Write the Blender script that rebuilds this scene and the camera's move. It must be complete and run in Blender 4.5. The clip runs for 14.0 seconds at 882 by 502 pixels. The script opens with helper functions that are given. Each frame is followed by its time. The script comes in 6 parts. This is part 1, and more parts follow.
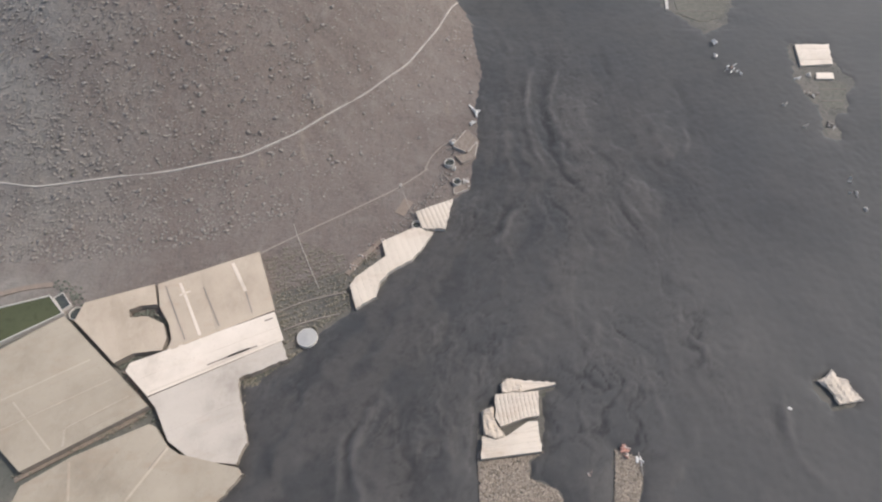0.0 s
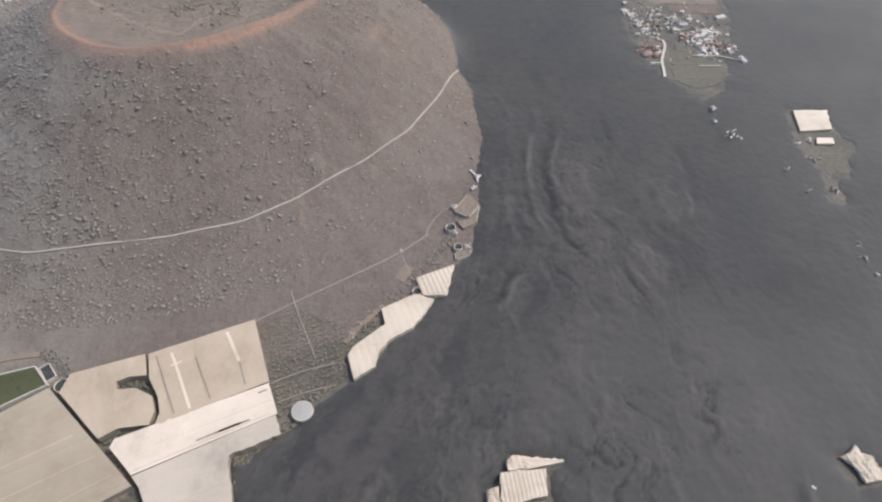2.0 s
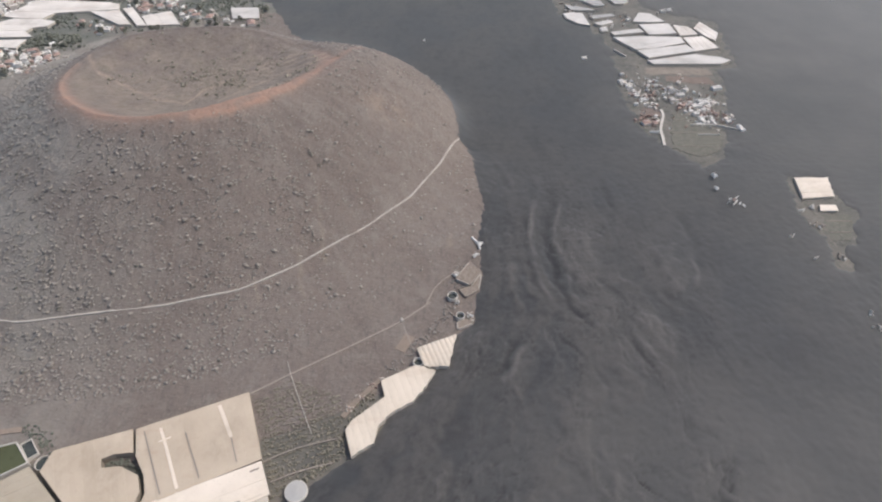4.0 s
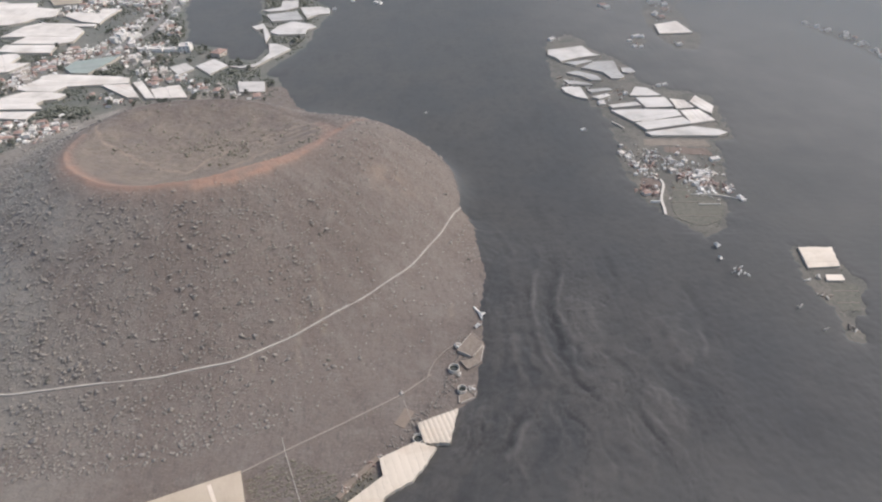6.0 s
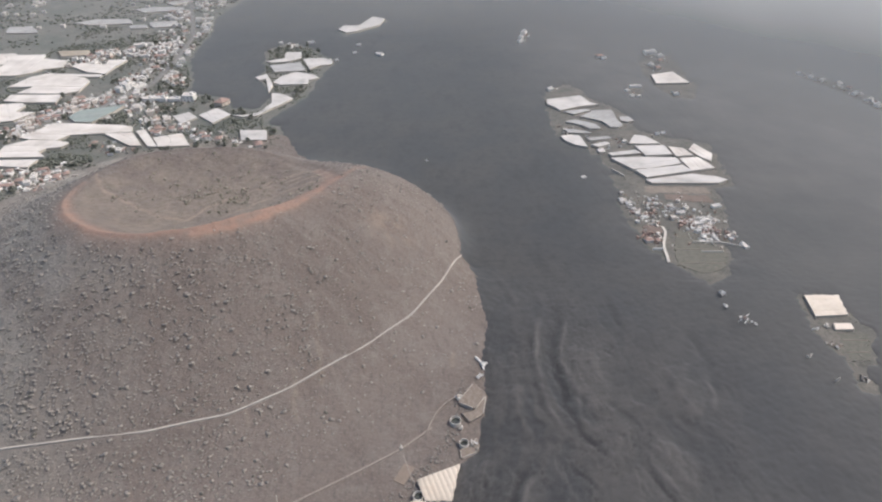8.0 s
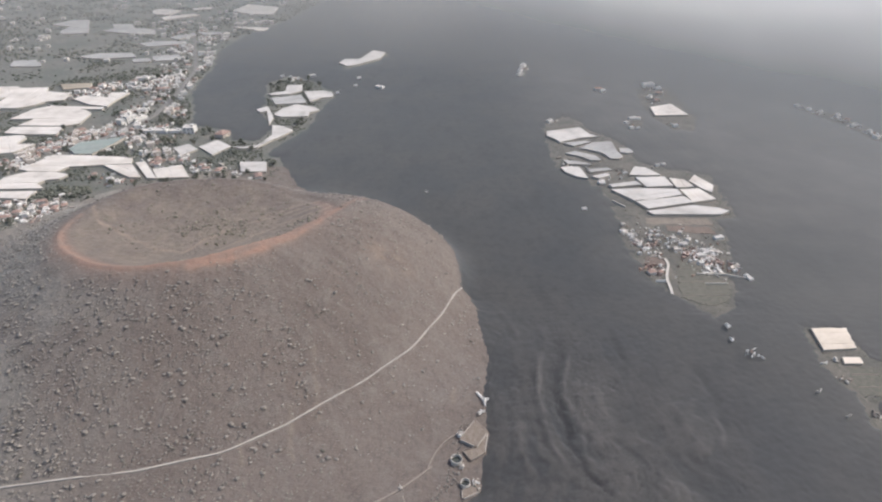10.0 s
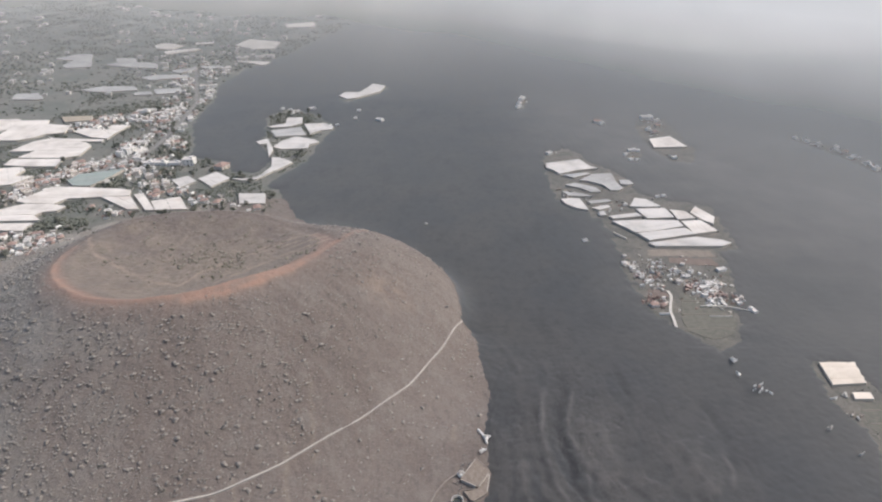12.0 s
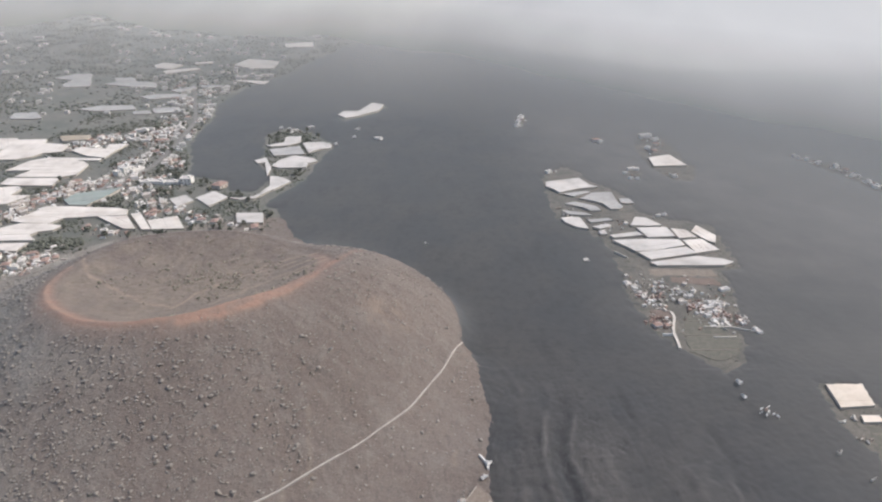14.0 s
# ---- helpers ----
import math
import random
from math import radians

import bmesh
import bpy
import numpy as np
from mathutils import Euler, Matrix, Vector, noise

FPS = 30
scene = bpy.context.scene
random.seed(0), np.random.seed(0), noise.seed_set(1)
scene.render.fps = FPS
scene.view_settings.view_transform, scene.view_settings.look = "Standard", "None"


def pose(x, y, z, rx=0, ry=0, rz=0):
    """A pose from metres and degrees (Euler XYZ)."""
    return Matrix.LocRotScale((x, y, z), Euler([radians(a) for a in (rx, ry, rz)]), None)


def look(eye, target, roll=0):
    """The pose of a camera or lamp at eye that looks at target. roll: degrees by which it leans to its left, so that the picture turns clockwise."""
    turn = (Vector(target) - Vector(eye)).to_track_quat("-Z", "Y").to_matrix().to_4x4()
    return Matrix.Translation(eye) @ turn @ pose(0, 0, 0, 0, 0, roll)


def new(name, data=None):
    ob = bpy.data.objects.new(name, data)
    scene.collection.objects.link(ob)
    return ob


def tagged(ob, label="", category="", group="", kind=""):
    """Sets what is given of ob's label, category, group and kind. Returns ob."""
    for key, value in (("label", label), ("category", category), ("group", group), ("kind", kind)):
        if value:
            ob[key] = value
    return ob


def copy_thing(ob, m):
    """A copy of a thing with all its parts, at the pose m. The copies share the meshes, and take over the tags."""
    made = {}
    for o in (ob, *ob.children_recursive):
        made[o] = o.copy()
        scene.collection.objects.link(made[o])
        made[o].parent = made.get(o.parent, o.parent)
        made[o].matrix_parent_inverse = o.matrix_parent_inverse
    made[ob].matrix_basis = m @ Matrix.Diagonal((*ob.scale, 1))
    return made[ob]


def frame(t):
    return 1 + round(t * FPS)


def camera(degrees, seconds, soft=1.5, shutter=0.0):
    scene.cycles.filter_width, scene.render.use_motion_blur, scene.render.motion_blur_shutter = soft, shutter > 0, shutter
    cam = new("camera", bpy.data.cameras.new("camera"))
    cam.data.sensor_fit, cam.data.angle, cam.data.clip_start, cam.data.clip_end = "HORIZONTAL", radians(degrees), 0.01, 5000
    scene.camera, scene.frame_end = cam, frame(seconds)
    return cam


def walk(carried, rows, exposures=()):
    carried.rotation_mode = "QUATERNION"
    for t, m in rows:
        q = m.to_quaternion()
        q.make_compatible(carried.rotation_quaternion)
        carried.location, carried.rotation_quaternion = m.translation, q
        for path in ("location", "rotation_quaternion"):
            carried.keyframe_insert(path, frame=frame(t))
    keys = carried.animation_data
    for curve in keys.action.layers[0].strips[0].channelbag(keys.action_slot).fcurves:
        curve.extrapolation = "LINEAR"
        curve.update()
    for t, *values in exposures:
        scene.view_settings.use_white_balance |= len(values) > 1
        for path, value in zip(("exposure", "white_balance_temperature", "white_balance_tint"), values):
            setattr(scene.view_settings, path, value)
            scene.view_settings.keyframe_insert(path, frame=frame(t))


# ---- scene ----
cam = camera(70.15, 14.0, soft=2.2)
# seconds, eye x y z, pitch, yaw
PATH = [
    (0.0, 0.00, 0.00, 334.79, -56.00, 0.00),
    (0.5, -0.25, 2.40, 333.08, -54.76, -0.01),
    (1.0, -0.52, 4.75, 331.45, -53.30, -0.03),
    (1.5, -0.78, 7.03, 329.94, -51.92, -0.06),
    (2.0, -1.12, 9.21, 328.54, -50.47, -0.08),
    (2.5, -1.53, 11.31, 327.17, -49.10, -0.12),
    (3.0, -1.87, 13.34, 325.92, -47.58, -0.15),
    (5.5, -2.34, 21.41, 321.18, -40.06, 0.03),
    (6.0, -2.44, 22.83, 320.32, -38.44, 0.03),
    (6.5, -2.62, 24.25, 319.52, -37.06, 0.04),
    (7.0, -2.83, 25.72, 318.75, -35.90, 0.02),
    (7.5, -3.04, 27.23, 318.03, -34.99, 0.03),
    (8.0, -3.17, 28.84, 317.34, -34.22, 0.01),
    (10.5, -3.77, 36.83, 313.78, -30.71, -0.03),
    (11.0, -3.90, 38.49, 313.07, -30.00, -0.05),
    (11.5, -4.04, 40.19, 312.39, -29.31, -0.09),
    (12.0, -4.24, 41.86, 311.80, -28.57, -0.11),
    (12.5, -4.43, 43.58, 311.36, -27.88, -0.16),
    (13.0, -4.63, 45.38, 310.93, -27.46, -0.19),
    (13.5, -4.94, 47.19, 310.56, -27.20, -0.24),
    (14.0, -5.36, 49.00, 310.18, -26.95, -0.28),
]
walk(cam, [(t, pose(x, y, z, 90 + pitch, 0, yaw)) for t, x, y, z, pitch, yaw in PATH])

from mathutils.geometry import tessellate_polygon

# ---- light ----
SUN_AZ, SUN_EL = 14.0, 52.0          # degrees: azimuth from +x towards +y, elevation
world = bpy.data.worlds.new("sky")
scene.world = world
world.use_nodes = True
wn = world.node_tree.nodes
sky = wn.new("ShaderNodeTexSky")
sky.sky_type, sky.sun_disc = "NISHITA", False
sky.sun_elevation, sky.sun_rotation = radians(SUN_EL), radians(90 - SUN_AZ)
sky.air_density, sky.dust_density, sky.ozone_density = 1.0, 4.0, 1.0
wn["Background"].inputs["Strength"].default_value = 0.16
world.node_tree.links.new(sky.outputs["Color"], wn["Background"].inputs["Color"])
sun_data = bpy.data.lights.new("sun", "SUN")
sun_data.energy, sun_data.angle, sun_data.color = 1.68, radians(5.0), (1.0, 0.95, 0.89)
sun = new("sun", sun_data)
a, e = radians(SUN_AZ), radians(SUN_EL)
sun.matrix_world = look((300, 300, 900), Vector((300, 300, 900)) - Vector((math.cos(a) * math.cos(e), math.sin(a) * math.cos(e), math.sin(e))))
scene.view_settings.exposure = 0.25


# ---- materials ----
class Shader:
    """A principled material with noise-mixed colours, built step by step."""

    def __init__(self, name, rough=0.9, sheen=0.0, spec=0.3):
        self.mat = bpy.data.materials.new(name)
        self.mat.use_nodes = True
        self.n, self.l = self.mat.node_tree.nodes, self.mat.node_tree.links
        self.b = self.n["Principled BSDF"]
        self.b.inputs["Roughness"].default_value = rough
        self.b.inputs["Specular IOR Level"].default_value = spec
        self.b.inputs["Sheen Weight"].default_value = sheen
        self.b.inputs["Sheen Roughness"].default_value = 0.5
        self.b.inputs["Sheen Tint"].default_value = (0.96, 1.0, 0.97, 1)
        self.pos = self.n.new("ShaderNodeNewGeometry").outputs["Position"]
        self.bump = None

    def noise(self, scale, detail=4.0, rough=0.55, stretch=None, turn=0.0):
        out = self.pos
        if stretch:
            m = self.n.new("ShaderNodeMapping")
            m.inputs["Scale"].default_value = stretch
            m.inputs["Rotation"].default_value = (0, 0, radians(turn))
            self.l.new(out, m.inputs["Vector"])
            out = m.outputs["Vector"]
        t = self.n.new("ShaderNodeTexNoise")
        t.inputs["Scale"].default_value, t.inputs["Detail"].default_value, t.inputs["Roughness"].default_value = scale, detail, rough
        self.l.new(out, t.inputs["Vector"])
        return t.outputs["Fac"]

    def ramp(self, fac, lo, hi):
        r = self.n.new("ShaderNodeMapRange")
        r.inputs["From Min"].default_value, r.inputs["From Max"].default_value = lo, hi
        self.l.new(fac, r.inputs["Value"])
        return r.outputs["Result"]

    def mix(self, fac, a, b, mode="MIX"):
        m = self.n.new("ShaderNodeMix")
        m.data_type, m.blend_type, m.clamp_factor = "RGBA", mode, True
        for socket, v in ((m.inputs[0], fac), (m.inputs[6], a), (m.inputs[7], b)):
            if isinstance(v, (int, float)):
                socket.default_value = v
            elif isinstance(v, tuple):
                socket.default_value = (*v, 1)
            else:
                self.l.new(v, socket)
        return m.outputs[2]

    def attribute(self, name):
        t = self.n.new("ShaderNodeAttribute")
        t.attribute_name = name
        return t.outputs["Fac"]

    def random(self):
        return self.n.new("ShaderNodeObjectInfo").outputs["Random"]

    def island(self):
        return self.n.new("ShaderNodeNewGeometry").outputs["Random Per Island"]

    def relief(self, height, strength=0.5, distance=0.3):
        t = self.n.new("ShaderNodeBump")
        t.inputs["Distance"].default_value = distance
        if isinstance(strength, float):
            t.inputs["Strength"].default_value = strength
        else:
            self.l.new(strength, t.inputs["Strength"])
        self.l.new(height, t.inputs["Height"])
        if self.bump:
            self.l.new(self.bump, t.inputs["Normal"])
        self.bump = t.outputs["Normal"]
        return self

    def done(self, colour):
        if isinstance(colour, tuple):
            self.b.inputs["Base Color"].default_value = (*colour, 1)
        else:
            self.l.new(colour, self.b.inputs["Base Color"])
        if self.bump:
            self.l.new(self.bump, self.b.inputs["Normal"])
        return self.mat


def lava_material():
    # sheen stands in for haze: it pales lava seen at a shallow angle
    s = Shader("ashy_hazed_lava", 0.95, 0.27, 0.2)
    stream = s.n.new("ShaderNodeCombineXYZ")
    s.l.new(s.attribute("across"), stream.inputs[0])
    s.l.new(s.attribute("along"), stream.inputs[1])
    place = s.pos
    c = s.mix(s.ramp(s.noise(0.012, 4, 0.6), 0.38, 0.62), (0.043, 0.045, 0.0475), (0.055, 0.054, 0.0525))
    c = s.mix(s.ramp(s.noise(0.035, 5, 0.65, (1, 0.5, 1), -20), 0.52, 0.75), c, (0.033, 0.033, 0.035))
    c = s.mix(s.attribute("raft"), c, s.mix(s.ramp(s.noise(0.05, 5, 0.65), 0.35, 0.65), (0.059, 0.057, 0.055), (0.073, 0.069, 0.066)))
    uneven = s.ramp(s.attribute("relief"), 0.1, 1.3)
    uneven.node.inputs["To Max"].default_value = 0.26
    s.pos = stream.outputs[0]
    c = s.mix(s.ramp(s.noise(0.5, 6, 0.68, (1, 0.25, 1)), 0.58, 0.95), c, (0.080, 0.077, 0.075))
    c = s.mix(s.ramp(s.noise(0.7, 5, 0.68, (1, 0.3, 1)), 0.58, 0.92), c, (0.030, 0.030, 0.032))
    s.relief(s.noise(0.7, 7, 0.72, (1, 0.33, 1)), uneven, 1.2)
    s.pos = place
    c = s.mix(s.ramp(s.noise(0.11, 5, 0.62), 0.48, 0.8), c, (0.034, 0.034, 0.036))
    # ash dust, with far haze painted into the same paler colour
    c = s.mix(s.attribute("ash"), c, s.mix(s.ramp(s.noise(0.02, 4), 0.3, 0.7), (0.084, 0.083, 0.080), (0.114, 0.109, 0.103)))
    # distance haze put into the base colour
    c = s.mix(s.attribute("far_haze"), c, s.mix(s.ramp(s.noise(0.008, 5), 0.3, 0.7), (0.155, 0.154, 0.148), (0.205, 0.202, 0.194)))
    # relief put into the colour: gullies painted darker, crests lighter
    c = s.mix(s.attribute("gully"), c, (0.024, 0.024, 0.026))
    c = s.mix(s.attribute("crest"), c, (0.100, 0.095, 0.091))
    s.relief(s.noise(0.5, 8, 0.72), uneven, 0.6).relief(s.noise(2.4, 4, 0.6), uneven, 0.3)
    return s.done(c)


def cone_material():
    s = Shader("cinder_soil", 0.95, 0.06, 0.2)
    c = s.mix(s.ramp(s.noise(0.013, 3), 0.35, 0.65), (0.142, 0.117, 0.102), (0.166, 0.140, 0.123))
    c = s.mix(s.ramp(s.noise(0.09, 4), 0.5, 0.75), c, (0.185, 0.162, 0.145))
    c = s.mix(s.ramp(s.noise(0.35, 4, 0.6, (1, 0.45, 1)), 0.5, 0.8), c, (0.095, 0.083, 0.074))
    c = s.mix(s.ramp(s.noise(0.7, 3, 0.6), 0.56, 0.75), c, (0.215, 0.190, 0.170))
    furrow = s.ramp(s.attribute("streak"), 0.0, 1.0)
    furrow.node.inputs["To Max"].default_value = 0.3
    c = s.mix(furrow, c, (0.205, 0.183, 0.165))
    c = s.mix(s.attribute("scrub"), c, s.mix(s.ramp(s.noise(0.2, 4), 0.4, 0.6), (0.180, 0.154, 0.124), (0.235, 0.196, 0.162)))
    c = s.mix(s.attribute("grass"), c, s.mix(s.ramp(s.noise(0.15, 5, 0.65), 0.38, 0.62), (0.215, 0.205, 0.180), (0.275, 0.255, 0.225)))
    c = s.mix(s.attribute("red_earth"), c, s.mix(s.ramp(s.noise(0.12, 3), 0.35, 0.7), (0.285, 0.185, 0.142), (0.235, 0.172, 0.140)))
    c = s.mix(s.attribute("trail"), c, (0.285, 0.232, 0.185))
    s.relief(s.noise(0.28, 6, 0.65), 0.6, 1.8).relief(s.noise(1.5, 4, 0.6), 0.5, 0.4)
    return s.done(c)


def ground_material():
    # sheen here also pales distant soil in place of haze
    s = Shader("farmland_soil", 0.95, 0.22, 0.2)
    c = s.mix(s.ramp(s.noise(0.012, 4), 0.4, 0.6), (0.098, 0.102, 0.086), (0.148, 0.140, 0.121))
    c = s.mix(s.ramp(s.noise(0.05, 4), 0.52, 0.72), c, (0.175, 0.16, 0.138))
    c = s.mix(s.ramp(s.noise(0.3, 4), 0.5, 0.75), c, (0.066, 0.074, 0.055))
    dust = s.mix(s.ramp(s.noise(0.05, 5), 0.35, 0.65), (0.098, 0.094, 0.084), (0.155, 0.140, 0.120))
    dust = s.mix(s.ramp(s.noise(0.16, 5, 0.65), 0.52, 0.68), dust, (0.070, 0.073, 0.058))
    dust = s.mix(s.ramp(s.noise(0.3, 5, 0.65, (1, 0.5, 1), 30), 0.58, 0.72), dust, (0.215, 0.19, 0.165))
    c = s.mix(s.attribute("ash"), c, dust)
    s.relief(s.noise(0.6, 5), 0.5, 0.6)
    return s.done(c)


def cloth_material(name, a, b, dirt):
    """Greenhouse sheeting: faded cloth, each panel a little different, with dusty stains."""
    s = Shader(name, 0.75, 0.1, 0.3)
    c = s.mix(s.random(), a, b)
    c = s.mix(s.ramp(s.noise(0.12, 5, 0.6), 0.45, 0.8), c, dirt)
    c = s.mix(s.ramp(s.noise(0.35, 5, 0.7), 0.5, 0.85), c, dirt)
    c = s.mix(s.ramp(s.noise(0.05, 5, 0.65, (1, 0.6, 1), 25), 0.5, 0.72), c, tuple(v * 0.88 for v in dirt))
    c = s.mix(s.ramp(s.noise(0.03, 3), 0.4, 0.65), c, tuple(min(1, v * 1.06) for v in b))
    c = s.mix(s.ramp(s.noise(0.045, 5, 0.7, (0.5, 1.3, 1), -30), 0.55, 0.8), c, (dirt[0] * 1.04, dirt[1] * 0.95, dirt[2] * 0.90))
    c = s.mix(s.ramp(s.noise(1.1, 3, 0.6), 0.62, 0.8), c, tuple(v * 0.8 for v in dirt))
    s.relief(s.noise(0.8, 4), 0.3, 0.25)
    return s.done(c)


def plain(name, a, b, scale=0.5, rough=0.85, relief=0.3, spec=0.3):
    s = Shader(name, rough, 0.0, spec)
    c = s.mix(s.ramp(s.noise(scale, 4), 0.35, 0.7), a, b)
    c = s.mix(s.ramp(s.noise(scale * 6, 3), 0.55, 0.8), c, tuple(v * 0.75 for v in a))
    s.relief(s.noise(scale * 5, 3), relief, 0.1)
    return s.done(c)


def leaf_material(name, a, b):
    s = Shader(name, 0.8, 0.1, 0.2)
    return s.done(s.mix(s.island(), a, b))


LAVA, CINDER, SOIL = lava_material(), cone_material(), ground_material()
CLOTH_TAN = cloth_material("tan_cloth", (0.405, 0.34, 0.262), (0.445, 0.375, 0.295), (0.36, 0.295, 0.222))
CLOTH_RIB = cloth_material("ribbed_cream_cloth", (0.47, 0.40, 0.32), (0.53, 0.455, 0.37), (0.41, 0.34, 0.265))
CLOTH_CREAM = cloth_material("cream_cloth", (0.52, 0.455, 0.375), (0.57, 0.50, 0.415), (0.42, 0.36, 0.29))
CLOTH_GREY = cloth_material("grey_cloth", (0.335, 0.29, 0.225), (0.355, 0.308, 0.24), (0.29, 0.245, 0.185))
SEAM = cloth_material("faded_seam", (0.41, 0.35, 0.275), (0.43, 0.37, 0.295), (0.345, 0.295, 0.228))
CLOTH_ASH = cloth_material("ash_cloth", (0.33, 0.325, 0.31), (0.39, 0.38, 0.365), (0.28, 0.275, 0.26))
CLOTH_GREEN = cloth_material("green_net", (0.225, 0.262, 0.24), (0.255, 0.295, 0.27), (0.30, 0.32, 0.30))
CLOTH_WHITE = cloth_material("white_cloth", (0.60, 0.53, 0.445), (0.65, 0.575, 0.49), (0.50, 0.43, 0.35))
CLOTH_DUSTY = cloth_material("dusty_white_cloth", (0.56, 0.52, 0.47), (0.63, 0.59, 0.54), (0.44, 0.40, 0.355))
CLOTH_COOL = cloth_material("cool_white_cloth", (0.47, 0.45, 0.42), (0.53, 0.505, 0.475), (0.36, 0.345, 0.32))
CLOTH_PALE = cloth_material("pale_grey_cloth", (0.42, 0.375, 0.32), (0.47, 0.42, 0.36), (0.37, 0.325, 0.275))
NET = plain("side_netting", (0.46, 0.42, 0.36), (0.54, 0.50, 0.44), 0.4)
NET_NEAR = plain("dusty_netting", (0.25, 0.215, 0.175), (0.33, 0.285, 0.235), 0.3)
CONCRETE = plain("pale_concrete", (0.48, 0.45, 0.40), (0.56, 0.53, 0.48), 0.3)
STONE_PALE = plain("weathered_concrete", (0.36, 0.33, 0.295), (0.44, 0.41, 0.365), 0.12)
STONE = plain("dry_stone", (0.22, 0.19, 0.165), (0.30, 0.265, 0.23), 0.8, relief=0.8)
PLASTER = plain("white_plaster", (0.74, 0.72, 0.68), (0.66, 0.64, 0.60), 0.25)
PLASTER_WARM = plain("cream_plaster", (0.62, 0.555, 0.49), (0.56, 0.50, 0.44), 0.25)
TILE = plain("terracotta_tile", (0.33, 0.235, 0.20), (0.29, 0.215, 0.185), 0.6, relief=0.6)
FLAT_ROOF = plain("flat_roof_paint", (0.58, 0.55, 0.51), (0.46, 0.43, 0.40), 0.2)
GLASS_DARK = plain("window_glass", (0.05, 0.055, 0.06), (0.07, 0.075, 0.08), 0.5, 0.15, 0.0, 0.5)
WOOD = plain("door_wood", (0.16, 0.10, 0.06), (0.21, 0.14, 0.09), 1.0)
ASPHALT = plain("worn_asphalt", (0.20, 0.195, 0.185), (0.25, 0.24, 0.23), 0.15)
ALGAE = plain("green_water", (0.068, 0.074, 0.034), (0.082, 0.088, 0.042), 0.05, 0.25, 0.02, 0.5)
DARK_WATER = plain("dark_water", (0.05, 0.055, 0.05), (0.07, 0.075, 0.065), 0.2, 0.2, 0.02, 0.5)
DRY_BRUSH = leaf_material("dry_brush", (0.268, 0.243, 0.216), (0.198, 0.180, 0.159))
# distant foliage, its colour lightened to stand in for haze
HAZE_BRUSH = leaf_material("hazed_brush", (0.098, 0.105, 0.088), (0.142, 0.147, 0.126))
GREEN_BRUSH = leaf_material("green_brush", (0.095, 0.100, 0.081), (0.145, 0.150, 0.122))
BANANA = leaf_material("withered_banana", (0.145, 0.133, 0.100), (0.215, 0.192, 0.150))
BARK = plain("bark", (0.13, 0.10, 0.075), (0.17, 0.135, 0.10), 2.0)
RUSTY = plain("scorched_debris", (0.35, 0.245, 0.205), (0.27, 0.215, 0.19), 0.4, relief=0.8)


# ---- building blocks ----
def mesh_object(name, verts, faces, mat, parent=None, label=""):
    me = bpy.data.meshes.new(name)
    me.from_pydata([tuple(v) for v in verts], [], [tuple(f) for f in faces])
    me.materials.append(mat)
    ob = new(name, me)
    ob.parent = parent
    return tagged(ob, label)


def part(name, bm, mat, parent=None, label=""):
    me = bpy.data.meshes.new(name)
    bm.to_mesh(me)
    bm.free()
    me.materials.append(mat)
    ob = new(name, me)
    ob.parent = parent
    return tagged(ob, label)


def thing(name, x, y, z, turn, label, category, group=""):
    ob = new(name)
    ob.matrix_world = pose(x, y, z, 0, 0, turn)
    return tagged(ob, label, category, group)


def box(x0, x1, y0, y1, z0, z1, bevel=0.0):
    bm = bmesh.new()
    bmesh.ops.create_cube(bm, size=1, matrix=Matrix.LocRotScale(((x0 + x1) / 2, (y0 + y1) / 2, (z0 + z1) / 2), None, (x1 - x0, y1 - y0, z1 - z0)))
    if bevel:
        bmesh.ops.bevel(bm, geom=bm.edges[:], offset=bevel, segments=1, affect="EDGES")
    return bm


TABLE = np.random.default_rng(7).random((256, 256))


def value_noise(x, y):
    xi, yi = np.floor(x).astype(int), np.floor(y).astype(int)
    fx, fy = x - xi, y - yi
    fx, fy = fx * fx * (3 - 2 * fx), fy * fy * (3 - 2 * fy)
    t = lambda i, j: TABLE[(xi + i) & 255, (yi + j) & 255]
    return (t(0, 0) * (1 - fx) + t(1, 0) * fx) * (1 - fy) + (t(0, 1) * (1 - fx) + t(1, 1) * fx) * fy


def fbm(x, y, octaves=4):
    """Summed value noise, about -1 to 1."""
    total, amp, norm = 0.0, 1.0, 0.0
    for k in range(octaves):
        c, s = math.cos(0.65 + 0.9 * k) * 1.97 ** k, math.sin(0.65 + 0.9 * k) * 1.97 ** k
        total = total + amp * (2 * value_noise(x * c - y * s + 17.3 * k, x * s + y * c + 9.1 * k) - 1)
        norm, amp = norm + amp, amp * 0.55
    return total / norm


def segment_distance(x, y, line):
    """The distance from each place to a broken line."""
    best = np.full(np.shape(x), 1e9)
    for (ax, ay), (bx, by) in zip(line, line[1:]):
        dx, dy = bx - ax, by - ay
        t = np.clip(((x - ax) * dx + (y - ay) * dy) / (dx * dx + dy * dy + 1e-9), 0, 1)
        best = np.minimum(best, np.hypot(x - ax - t * dx, y - ay - t * dy))
    return best


def inside(x, y, ring):
    hit = np.zeros(np.shape(x), bool)
    for (ax, ay), (bx, by) in zip(ring, ring[1:] + ring[:1]):
        cross = (ay > y) != (by > y)
        hit ^= cross & (x < (bx - ax) * (y - ay) / ((by - ay) or 1e-9) + ax)
    return hit


def signed(x, y, ring):
    """The distance to a closed outline, positive inside."""
    d = segment_distance(x, y, ring + ring[:1])
    return np.where(inside(x, y, ring), d, -d)


